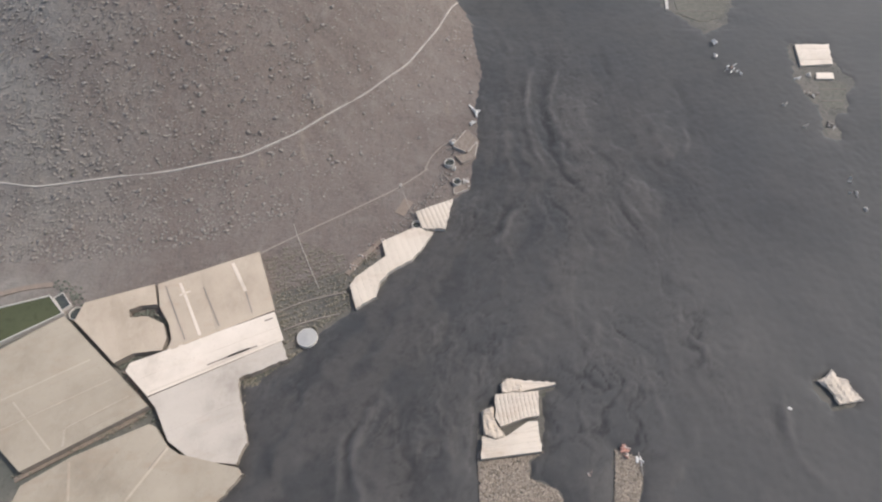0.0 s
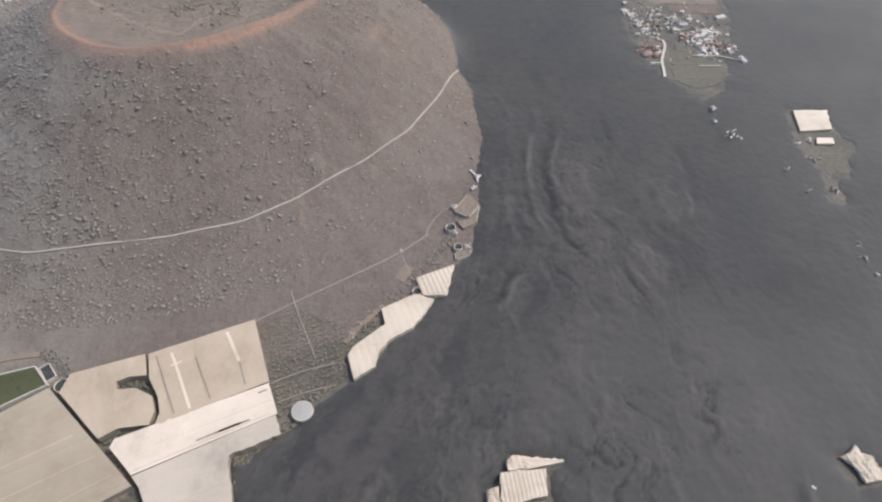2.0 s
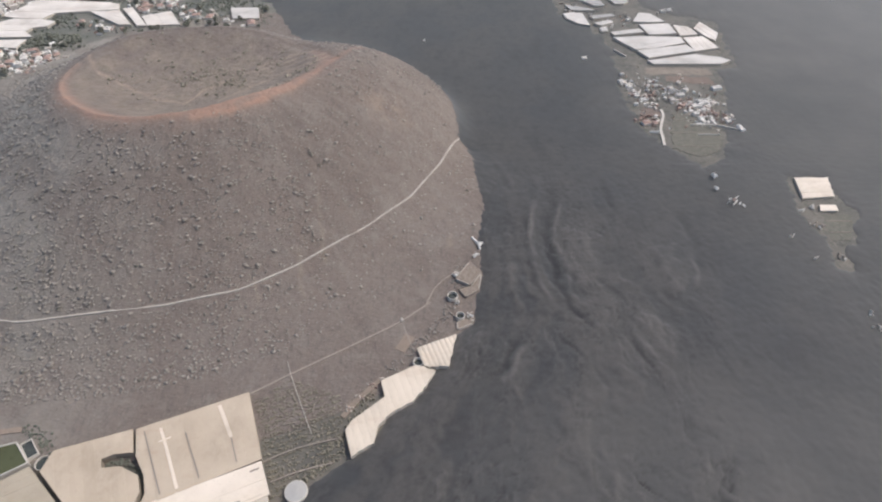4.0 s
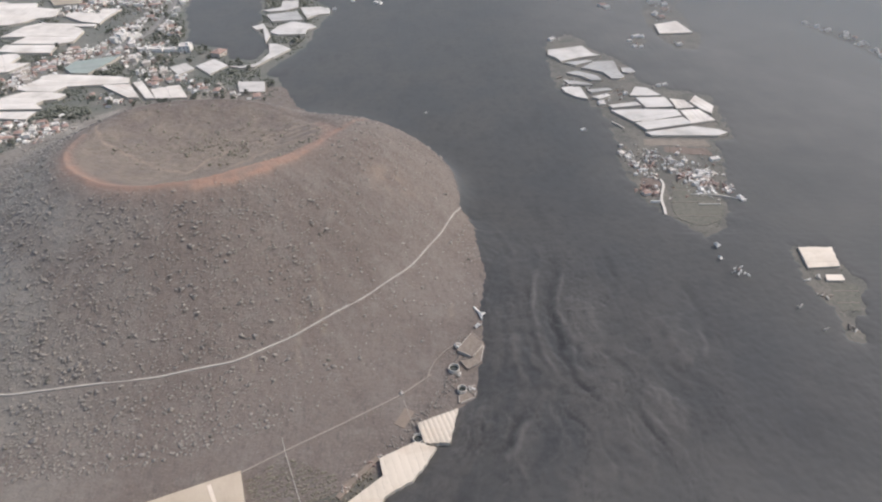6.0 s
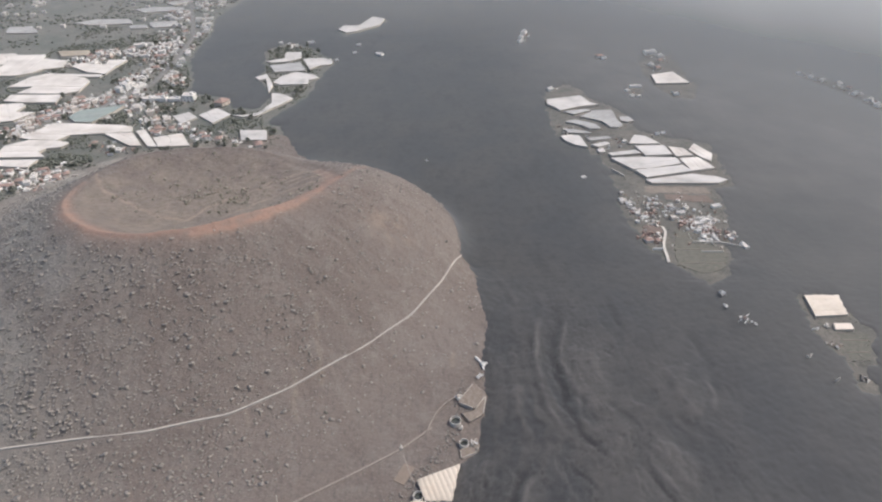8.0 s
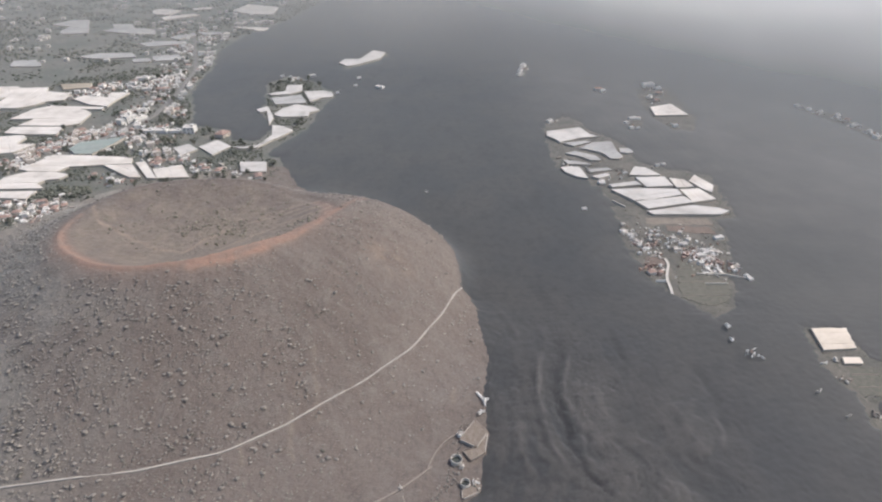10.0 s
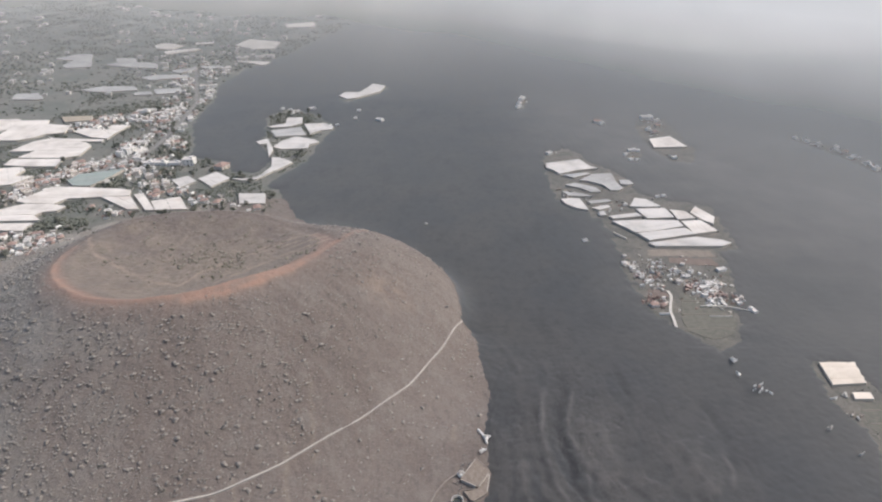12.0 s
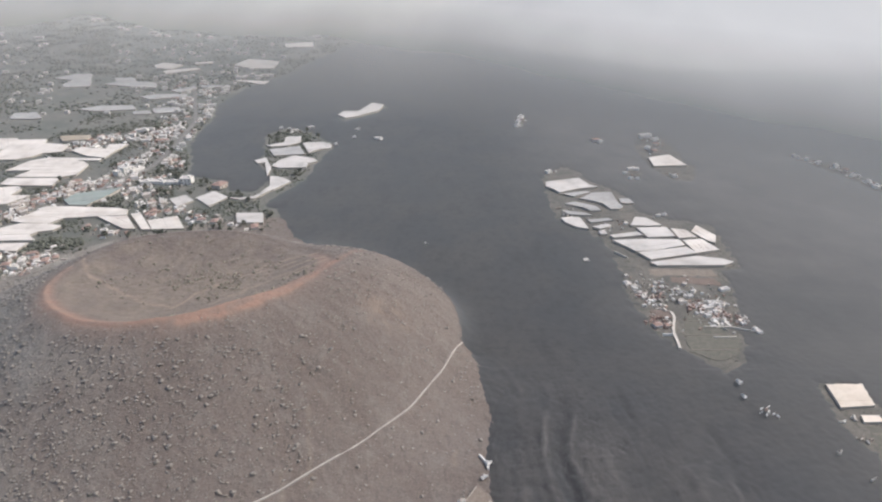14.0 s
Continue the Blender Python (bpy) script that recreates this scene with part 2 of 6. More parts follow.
def spread(lo, fine0, fine1, hi, step, grow=1.07):
    """Grid lines, evenly spaced in the middle and wider and wider outside."""
    mid = list(np.arange(fine0, fine1 + step, step))
    left, right, s = [], [], step
    while (left[-1] if left else mid[0]) > lo:
        s *= grow
        left.append((left[-1] if left else mid[0]) - s)
    s = step
    while (right[-1] if right else mid[-1]) < hi:
        s *= grow
        right.append((right[-1] if right else mid[-1]) + s)
    return np.array(left[::-1] + mid + right)


def sheet(name, x, y, z, mat, attributes=None, keep=None, label="", kind="structure", category=""):
    """A surface over a grid of places."""
    rows, cols = x.shape
    me = bpy.data.meshes.new(name)
    index = np.arange(rows * cols).reshape(rows, cols)
    quads = np.stack([index[:-1, :-1], index[:-1, 1:], index[1:, 1:], index[1:, :-1]], -1).reshape(-1, 4)
    if keep is not None:
        k = keep.ravel()
        quads = quads[k[quads].any(1)]
    used = np.unique(quads)
    remap = np.zeros(rows * cols, int)
    remap[used] = np.arange(len(used))
    co = np.stack([x.ravel(), y.ravel(), z.ravel()], -1)[used]
    me.vertices.add(len(co))
    me.vertices.foreach_set("co", co.ravel())
    me.loops.add(quads.size)
    me.loops.foreach_set("vertex_index", remap[quads].ravel())
    me.polygons.add(len(quads))
    me.polygons.foreach_set("loop_start", np.arange(0, quads.size, 4))
    me.update(calc_edges=True)
    me.validate()
    me.polygons.foreach_set("use_smooth", np.ones(len(me.polygons), bool))
    for key, values in (attributes or {}).items():
        me.attributes.new(key, "FLOAT", "POINT").data.foreach_set("value", values.ravel()[used].astype(np.float32))
    me.materials.append(mat)
    return tagged(new(name, me), label, category, "", kind)


# ---- the lie of the land ----
CENTRE = (-188.0, 466.0)
# bearing in degrees, radius of the 20 m contour, radius of the crater rim, height of the rim, roundness of the flank
CONE = [(-180, 222, 111, 77, 1.0), (-166, 228, 104, 82, 1.0), (-142, 232, 95, 88, 1.0), (-117, 222, 87, 90, 1.0), (-90, 190, 75, 91, 1.0), (-68, 176, 70, 91, 1.0),
        (-46, 171, 67, 90, 1.05), (-20, 183, 75, 86, 1.2), (0, 198, 90, 83, 1.45), (12, 202, 99, 80, 1.8), (24, 203, 97, 75.5, 2.3), (38, 186, 87, 72, 1.8),
        (51, 166, 84, 74, 1.0), (90, 168, 82, 79, 1.0), (116, 185, 88, 79, 1.0), (138, 212, 109, 77, 1.0), (165, 222, 112, 76, 1.0), (180, 222, 111, 77, 1.0)]


def cone_table(bearing, column):
    b, v = [r[0] for r in CONE], [r[column] for r in CONE]
    smooth = sum(np.interp((bearing + o + 180) % 360 - 180, b, v) for o in (-8, -4, 0, 4, 8)) / 5
    return smooth


def cone_height(x, y):
    """The cinder cone above the plain."""
    r, bearing = np.hypot(x - CENTRE[0], y - CENTRE[1]), np.degrees(np.arctan2(y - CENTRE[1], x - CENTRE[0]))
    r20, rim, top, swell = (cone_table(bearing, k) for k in (1, 2, 3, 4))
    s = (r - rim) / (r20 - rim)
    flank = top + (20 - top) * np.maximum(s, 0) ** swell
    steep = np.clip(np.minimum(bearing + 15, 52 - bearing) / 15, 0, 1)
    foot = 20 * np.exp(-(np.maximum(r - r20, 0) / (26 - 17 * steep)) ** 1.15)
    outer = np.where(r > r20, foot, flank)
    q = np.clip(r / rim, 0, 1)
    bowl = 68 + (top - 68) * q ** 3.2
    z = np.where(r < rim, bowl, outer)
    # the rim is worn round
    return z - 2.2 * np.exp(-((r - rim) / 7) ** 2)


def land(x, y):
    return float(cone_height(np.array([x], float), np.array([y], float))[0])


# the edge of the lava, in stretches from the greenhouses round the cone to the town
EDGE_FRONT = [(-190, -300), (-130, 40), (-112, 72), (-101, 86), (-104, 90), (-102, 101), (-107, 117), (-112, 135), (-104, 136), (-87, 149),
              (-68, 167), (-54, 178), (-38, 190), (-31, 207), (-17, 217), (-5, 238), (3, 241), (9, 266), (20, 275), (21, 298)]
EDGE_CONE = [(26.5, 321), (24.5, 350), (28, 385), (29, 405), (22.5, 444), (12, 478), (4, 530), (-20, 571), (-62, 621), (-126, 638), (-158, 669), (-176, 698), (-190, 724),
             (-199, 750), (-207, 777), (-228, 786), (-226, 803), (-192, 876), (-186, 958), (-176, 1033), (-215, 1105), (-268, 1144)]
EDGE_TOWN = [(-297, 1097), (-269, 940), (-241, 891), (-247, 834), (-287, 834), (-303, 876), (-367, 899), (-370, 941), (-415, 1054), (-424, 1195),
             (-448, 1308), (-439, 1442), (-369, 1627), (-333, 1831), (-280, 2010), (-100, 2500), (700, 6000), (9000, 6000), (9000, -3000), (-190, -3000)]
LAVA_RING = EDGE_FRONT + EDGE_CONE + EDGE_TOWN
# islands of older ground that the lava left bare
ISLANDS = [
    [(34, 127), (35, 138), (65, 137), (65, 131), (56, 128), (54, 97), (46, 93), (46, 84), (60, 78), (67, 60), (20, 50), (19, 92), (22, 121)],
    [(90, 86), (92, 100), (106, 94), (104, 83), (94, 55), (84, 55)],
    [(209, 137), (220, 143), (228, 135), (233, 123), (215, 119), (210, 131)],
    [(278, 390), (288, 431), (314, 431), (323, 389), (307, 353), (294, 350), (294, 324), (283, 328), (287, 342), (285, 362)],
    [(184, 606), (183, 640), (280, 640), (285, 595), (273, 549), (262, 511), (244, 461), (221, 445), (213, 461), (196, 477), (181, 509), (177, 581)],
]
ISLANDS += [
    [(140, 872), (160, 920), (188, 931), (201, 880), (240, 822), (243, 760), (318, 722), (314, 689), (308, 620), (216, 606), (184, 672), (170, 715), (136, 750)],
    [(312, 925), (308, 1010), (336, 1095), (372, 1075), (370, 990), (372, 925), (350, 875), (325, 880)],
    [(262, 885), (275, 925), (286, 910), (280, 885)],
]
ISLANDS += [
    [(-195, 1215), (-160, 1260), (-140, 1318), (-108, 1295), (-122, 1240), (-176, 1188)],
    [(540, 990), (565, 955), (590, 945), (600, 830), (585, 835), (575, 900), (545, 965)],
    [(130, 1140), (148, 1215), (160, 1210), (142, 1140)], [(248, 1050), (255, 1080), (270, 1075), (262, 1045)]]
# flow channels: height (below zero: a cut), half width and line of each levee
LEVEES = [
    (1.0, 1.7, [(74, 404), (70, 386), (65, 355), (64, 330), (68, 309), (71, 291)]), (-0.8, 2.8, [(67, 386), (61, 355), (59, 332), (63, 314), (67, 299)]),
    (-1.0, 3.4, [(86, 418), (84, 396), (79, 367), (77, 338), (79, 311), (85, 290), (98, 278)]), (0.8, 1.7, [(91, 400), (85, 367), (84, 338), (86, 314), (92, 294)]),
    (0.5, 1.8, [(52, 327), (54, 316), (60, 304)]), (0.7, 2.4, [(58, 263), (45, 249), (40, 237), (30, 226), (15, 216)]), (-0.6, 3.0, [(54, 270), (44, 257), (36, 241), (23, 229)]),
    (-0.9, 3.0, [(117, 283), (119, 265), (125, 247), (133, 233)]), (0.7, 2.0, [(121, 280), (125, 265), (132, 251), (137, 235)]), (0.5, 2.0, [(143, 279), (149, 267), (147, 255)]),
    (-0.5, 3.5, [(150, 312), (157, 296), (165, 283)]), (0.6, 2.2, [(180, 344), (178, 320), (172, 303)]), (-0.5, 4.0, [(183, 390), (187, 349), (181, 312)]),
]
LEVEES += [
    (-0.5, 3.0, [(38, 459), (48, 434), (54, 410)]), (0.4, 2.2, [(43, 462), (53, 437), (60, 408)]), (0.4, 2.5, [(73, 439), (82, 414)]), (-0.4, 4.0, [(130, 430), (133, 405), (134, 378)]),
    (0.8, 2.6, [(-20, 140), (-29, 127), (-39, 118), (-43, 105), (-45, 95), (-42, 81), (-36, 60)]), (-0.8, 2.2, [(-31, 132), (-42, 120), (-47, 105), (-48, 90), (-45, 72)]),
    (0.5, 1.8, [(-46, 116), (-51, 102), (-53, 89), (-52, 66)]), (-0.6, 3.2, [(-28, 121), (-25, 110), (-20, 98), (-17, 80)]), (0.5, 2.4, [(-11, 123), (-10, 107), (-12, 90)]),
    (0.6, 2.4, [(13, 134), (19, 118), (17, 98), (16, 78)]), (0.4, 2.6, [(-72, 110), (-75, 98), (-76, 78)]), (-0.5, 3.0, [(-97, 108), (-92, 92), (-84, 74)]),
]
LEVEES += [
    (0.7, 2.2, [(189, 130), (186, 107), (189, 92), (200, 76)]), (-0.4, 3.0, [(183, 126), (181, 107), (184, 90)]), (0.5, 2.0, [(135, 122), (138, 112), (136, 102), (130, 94)]), (-0.4, 2.4, [(131, 116), (129, 105), (124, 97)]),
    (0.5, 2.2, [(115, 146), (117, 129), (120, 116), (119, 102)]), (0.3, 2.6, [(203, 200), (208, 182), (218, 171)]), (0.5, 1.5, [(193, 153), (196, 142)]), (0.5, 2.0, [(82, 194), (92, 172)]),
    (0.5, 2.2, [(93, 178), (90, 163), (82, 150), (73, 141)]), (-0.4, 3.0, [(88, 172), (83, 158), (76, 148)]), (0.5, 2.2, [(72, 230), (82, 226), (84, 218), (82, 210)]), (0.5, 2.2, [(92, 215), (97, 225), (103, 218)]),
    (0.4, 2.0, [(53, 166), (57, 150)]), (0.3, 2.5, [(-8, 190), (-20, 172), (-34, 160)]), (-0.3, 3.0, [(20, 190), (2, 168), (-10, 150)])]
# stiff rafts of crust that ride higher than the rest
RAFTS = [[(88, 368), (106, 366), (111, 330), (104, 304), (92, 302), (86, 332)], [(-43, 92), (-37, 104), (-26, 103), (-18, 86), (-24, 60), (-40, 60)], [(123, 284), (142, 284), (150, 268), (140, 246), (130, 260)],
         [(150, 345), (170, 350), (172, 310), (158, 300)], [(40, 325), (50, 330), (55, 305), (42, 300)]]


def bare(x, y, lines=ISLANDS):
    """How deep a place lies inside an island of bare ground."""
    best = np.full(np.shape(x), -1e9)
    for ring in lines:
        best = np.maximum(best, signed(x, y, ring))
    return best


def lava_depth(x, y):
    """How far a place lies inside the lava, with a ragged edge."""
    whole = signed(x, y, LAVA_RING)
    d = np.minimum(whole + 2.6 * np.clip((300 - y) / 40, 0, 1) * np.clip((40 - x) / 20, 0, 1) * (1 - np.exp(-((x + 104) / 14) ** 2 - ((y - 133) / 14) ** 2)), -bare(x, y))
    rag = 2.4 * fbm(x / 11, y / 11, 3) + 1.1 * fbm(x / 3.4, y / 3.4, 2)
    return d + rag * np.where(whole > 12, np.clip((y - 50) / 260 + 0.8, 0.8, 3.2), np.clip((y - 50) / 600 + 0.5, 0.5, 3))


def flow(x, y):
    """Coordinates across and along the stream: a channel beside the cone that fans out towards the plain."""
    centre = np.interp(y, [-300, 60, 150, 250, 300, 344, 400, 470, 640, 2000], [40, 60, 84, 84, 84, 72, 76, 70, 90, 300])
    width = np.interp(y, [-300, 40, 150, 250, 300, 400, 500, 640, 2000], [330, 230, 185, 125, 100, 92, 98, 120, 400])
    u = (x - centre) / width * 60 + 6.5 * fbm(x / 42, y / 42, 3) + 2.2 * fbm(x / 13 + 31, y / 13, 3)
    v = y + 0.016 * u * u + 16 * fbm(x / 45 + 70, y / 45, 3)
    return u, v


def smooth(v, lo, hi):
    t = np.clip((v - lo) / (hi - lo), 0, 1)
    return t * t * (3 - 2 * t)


def lava_top(x, y, d):
    """Height of the lava, and the tone painted with it: crests lightened, rafts ashy, gullies darkened."""
    u, v = flow(x, y)
    near = np.clip((490 - y) / 210, 0.06, 1)
    calm = np.clip((205 - x + 50 * fbm(x / 40, y / 50, 2)) / 80, 0.12, 1)
    swell = 1.1 * fbm(x / 60, y / 90, 2)
    ridge = lambda n, w: np.clip(1 - np.abs(n) / w, 0, 1) ** 1.6
    folds = ridge(fbm(u / 4.6 + 3, v / 55, 3), 0.13)
    ropes = ridge(fbm(u / 1.7 + 9, v / 17 + 5, 3), 0.15)
    curls = ridge(fbm(x / 15 + 0.22 * u, y / 17 + 40, 3), 0.10)
    gully = ridge(fbm(u / 5.2 + 21, v / 70 + 13, 3), 0.085) + 0.7 * ridge(fbm(u / 2.4 + 51, v / 26 + 3, 3), 0.07)
    raft = smooth(fbm(u / 7 + 61, v / 42 + 17, 4), -0.16, 0.22)
    patch = np.clip(0.5 + 2.4 * fbm(x / 40 + 11, y / 48, 3) + 0.8 * np.exp(-((x - 95) / 60) ** 2 - ((y - 300) / 85) ** 2) + 0.6 * np.exp(-((x + 15) / 45) ** 2 - ((y - 95) / 50) ** 2)
                    + 0.5 * np.exp(-((x - 70) / 60) ** 2 - ((y - 130) / 70) ** 2), 0.05, 1.25) * calm
    rubble = 0.30 * fbm(x / 3.1, y / 3.1, 3)
    crest, cut = 0, 0
    bend = 3.2 * fbm(x / 24, y / 24, 2) + 0.8 * fbm(x / 7, y / 7, 2), 3 * fbm(x / 18 + 9, y / 18, 3)
    for sharp, half, line in LEVEES:
        away = segment_distance(x + bend[0], y + bend[1], line)
        fade = np.clip(np.minimum(np.hypot(x - line[0][0], y - line[0][1]), np.hypot(x - line[-1][0], y - line[-1][1])) / 14, 0.1, 1)
        rise = abs(sharp) * fade * np.exp(-(away / half) ** 2) * np.clip(0.7 + 1.1 * fbm(x / 16, y / 16, 3), 0.1, 1.2)
        crest, cut = (np.maximum(crest, rise), cut) if sharp > 0 else (crest, np.maximum(cut, rise))
    slab = smooth(bare(x + 5 * fbm(x / 12, y / 12, 3), y + 5 * fbm(x / 12 + 5, y / 12, 3), RAFTS), -2.5, 4.5)
    thick = np.clip(2.9 - (y - 200) / 90, 0.9, 2.9) * (1 - np.exp(-np.maximum(d, 0) / np.where(y > 450, 9.0, 5.0)))
    rough = near * (0.7 * swell + patch * (0.45 * folds + 0.14 * ropes + 0.5 * curls - 0.5 * gully) + 0.7 * raft * calm + 0.6 * rubble) + 1.1 * crest - 1.4 * cut + 0.8 * slab
    z = np.where(d > 0, thick + np.clip(d / 14, 0, 1) * rough + 0.4 * rubble, d * np.where(y > 450, 0.15, 0.7))
    z = np.where(d > 9, np.maximum(z, 0.6), z)
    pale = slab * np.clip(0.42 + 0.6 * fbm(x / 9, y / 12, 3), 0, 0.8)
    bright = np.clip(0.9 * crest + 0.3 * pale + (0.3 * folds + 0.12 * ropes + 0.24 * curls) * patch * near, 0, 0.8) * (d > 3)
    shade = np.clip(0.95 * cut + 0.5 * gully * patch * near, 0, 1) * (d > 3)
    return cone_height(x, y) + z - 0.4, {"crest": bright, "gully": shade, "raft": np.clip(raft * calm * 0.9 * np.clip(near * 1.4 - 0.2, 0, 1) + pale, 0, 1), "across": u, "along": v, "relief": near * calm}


# the reddish brow between the crater and the cone's shoulder
RED_BROW = [(-173, 389), (-150, 399), (-131, 415), (-112, 436), (-97, 466), (-83, 496), (-70, 531)]


def build_land():
    gx, gy = np.meshgrid(spread(-9000, -560, 420, 9000, 14, 1.12), spread(-3000, 40, 1400, 9000, 14, 1.10))
    gz = 0.35 * fbm(gx / 60, gy / 60, 3) - 0.35
    sheet("ground", gx, gy, gz, SOIL, {"ash": np.clip(np.maximum((gx + 130) / 60, (420 - gy) / 60), 0, 1) * np.where((gx < -85) & (gy < 230), 0.25, 0.9)}, label="grey-brown farmland soil with patches of dark scrub", category="ground")

    bearing, ring = np.meshgrid(np.radians(np.linspace(-180, 180, 721)), np.linspace(0, 1, 280) ** 0.85 * 318)
    cx, cy = CENTRE[0] + ring * np.cos(bearing), CENTRE[1] + ring * np.sin(bearing)
    z = cone_height(cx, cy)
    deg = np.degrees(bearing)
    rim = cone_table(deg, 2)
    gully = fbm(deg / 5, ring / 90, 3)
    worn, off_rim = np.clip((z - 3) / 20, 0, 1), ring - rim
    z = z + worn * (0.5 * gully * np.clip(off_rim / 20, 0, 1) + 0.6 * fbm(cx / 14, cy / 14, 3) + 0.22 * fbm(cx / 3.2, cy / 3.2, 2)) - np.clip((ring - 280) / 38, 0, 1) * 3
    off = ring - rim
    front = np.clip((60 - np.abs((deg + 80 + 180) % 360 - 180) * 0.5) / 25, 0, 1)
    band = np.exp(-((off + 1.5) / (3.0 + 2.4 * front + 2.6 * np.exp(-((deg + 5) / 30) ** 2))) ** 2) * (0.35 + 0.65 * front) * ((deg < 32) | (deg > 168))
    soft = 0.32 * np.exp(-((off - 6) / 9) ** 2) * front * (0.5 + 0.5 * fbm(cx / 12, cy / 12, 3))
    red = np.clip(band + soft, 0, 1)
    slip = np.exp(-((cx + 45) / 16) ** 2 - ((cy - 450) / 13) ** 2) * np.clip(0.4 + fbm(cx / 7, cy / 5, 3), 0, 1)
    brow = segment_distance(cx, cy, RED_BROW)
    red = np.clip(red + 0.25 * slip + np.exp(-(brow / 3.2) ** 2) * np.clip(0.75 + 0.6 * fbm(cx / 10, cy / 10, 2), 0, 1), 0, 1)
    trail = np.zeros_like(z)
    for line in ([(-292, 500), (-280, 478), (-262, 468), (-238, 452), (-218, 439), (-200, 436)], [(-197, 433), (-188, 453), (-171, 474), (-144, 490), (-122, 500)],
                 [(-170, 434), (-150, 460), (-128, 478), (-108, 488)], [(-150, 492), (-128, 506), (-106, 512)], [(-140, 484), (-118, 494), (-98, 503)], [(-126, 470), (-108, 482), (-94, 497)], [(-60, 204), (-52, 216), (-44, 224), (-35, 230)], [(-64, 206), (-57, 214), (-50, 222)]):
        trail = np.maximum(trail, 0.8 * np.exp(-(segment_distance(cx + 3 * fbm(cx / 9, cy / 9, 2), cy + 3 * fbm(cx / 9 + 4, cy / 9, 2), line) / 1.5) ** 2) * np.clip(0.8 + 0.8 * fbm(cx / 14, cy / 14, 2), 0.2, 1))
    for line in ([(-88, 362), (-85, 340), (-82, 319)], [(-99, 323), (-94, 294)], [(-125, 300), (-121, 286)], [(6, 360), (5, 348)]):
        trail = np.maximum(trail, 0.35 * np.exp(-(segment_distance(cx + 2 * fbm(cx / 6, cy / 6, 2), cy, line) / 1.1) ** 2))
    trail = np.maximum(trail, 0.55 * slip)
    bowl = np.clip(-off / 14, 0, 1) * np.clip(0.45 + 0.9 * fbm(cx / 16, cy / 16, 3) + 0.5 * np.exp(-((cy - 455) / 25) ** 2), 0, 1)
    streak = np.clip(0.5 + 1.5 * fbm(deg / 1.5 + 0.02 * ring, ring / 26, 3), 0, 1) * np.clip(off / 20, 0, 1) * (0.35 + 0.65 * np.clip((cx + 190) / 160, 0, 1))
    sheet("cinder_cone", cx, cy, z, CINDER, {"red_earth": red, "streak": streak, "trail": trail, "scrub": np.clip(bowl * 0.8, 0, 1), "grass": np.clip((-175 - cx) / 130, 0, 1) * np.clip(off / 25, 0, 1) * np.clip(0.65 + 0.8 * fbm(cx / 22, cy / 22, 3), 0, 1)}, keep=ring < 317,
          label="brown-grey volcanic cinder cone with a shallow crater and reddish rim", category="hill")

    lx, ly = np.meshgrid(spread(-520, -120, 300, 9000, 1.25, 1.04), spread(-800, 45, 470, 8000, 1.25, 1.022))
    d = lava_depth(lx, ly)
    z, tone = lava_top(lx, ly, d)
    # this ash tone also carries painted haze: paler with distance and towards +x
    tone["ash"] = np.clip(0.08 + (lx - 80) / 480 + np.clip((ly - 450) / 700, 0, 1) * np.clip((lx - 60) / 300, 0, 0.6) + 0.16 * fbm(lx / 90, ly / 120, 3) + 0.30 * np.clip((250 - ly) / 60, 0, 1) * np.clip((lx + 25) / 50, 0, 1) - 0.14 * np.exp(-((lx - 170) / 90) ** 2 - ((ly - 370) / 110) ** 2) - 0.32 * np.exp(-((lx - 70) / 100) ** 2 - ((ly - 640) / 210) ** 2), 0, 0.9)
    # haze alone, painted as a paler colour on far lava
    tone["far_haze"] = np.clip((lx - 310) / 520 + (ly - 900) / 2600 + 0.15 * fbm(lx / 200, ly / 260, 3), 0, 0.85) * np.clip((ly - 340) / 400, 0, 1)
    sheet("lava_field", lx, ly, z, LAVA, tone, keep=d > -2.5, label="dark grey solidified lava field with folded ridges, ash dust and painted-in far haze", category="lava")


build_land()


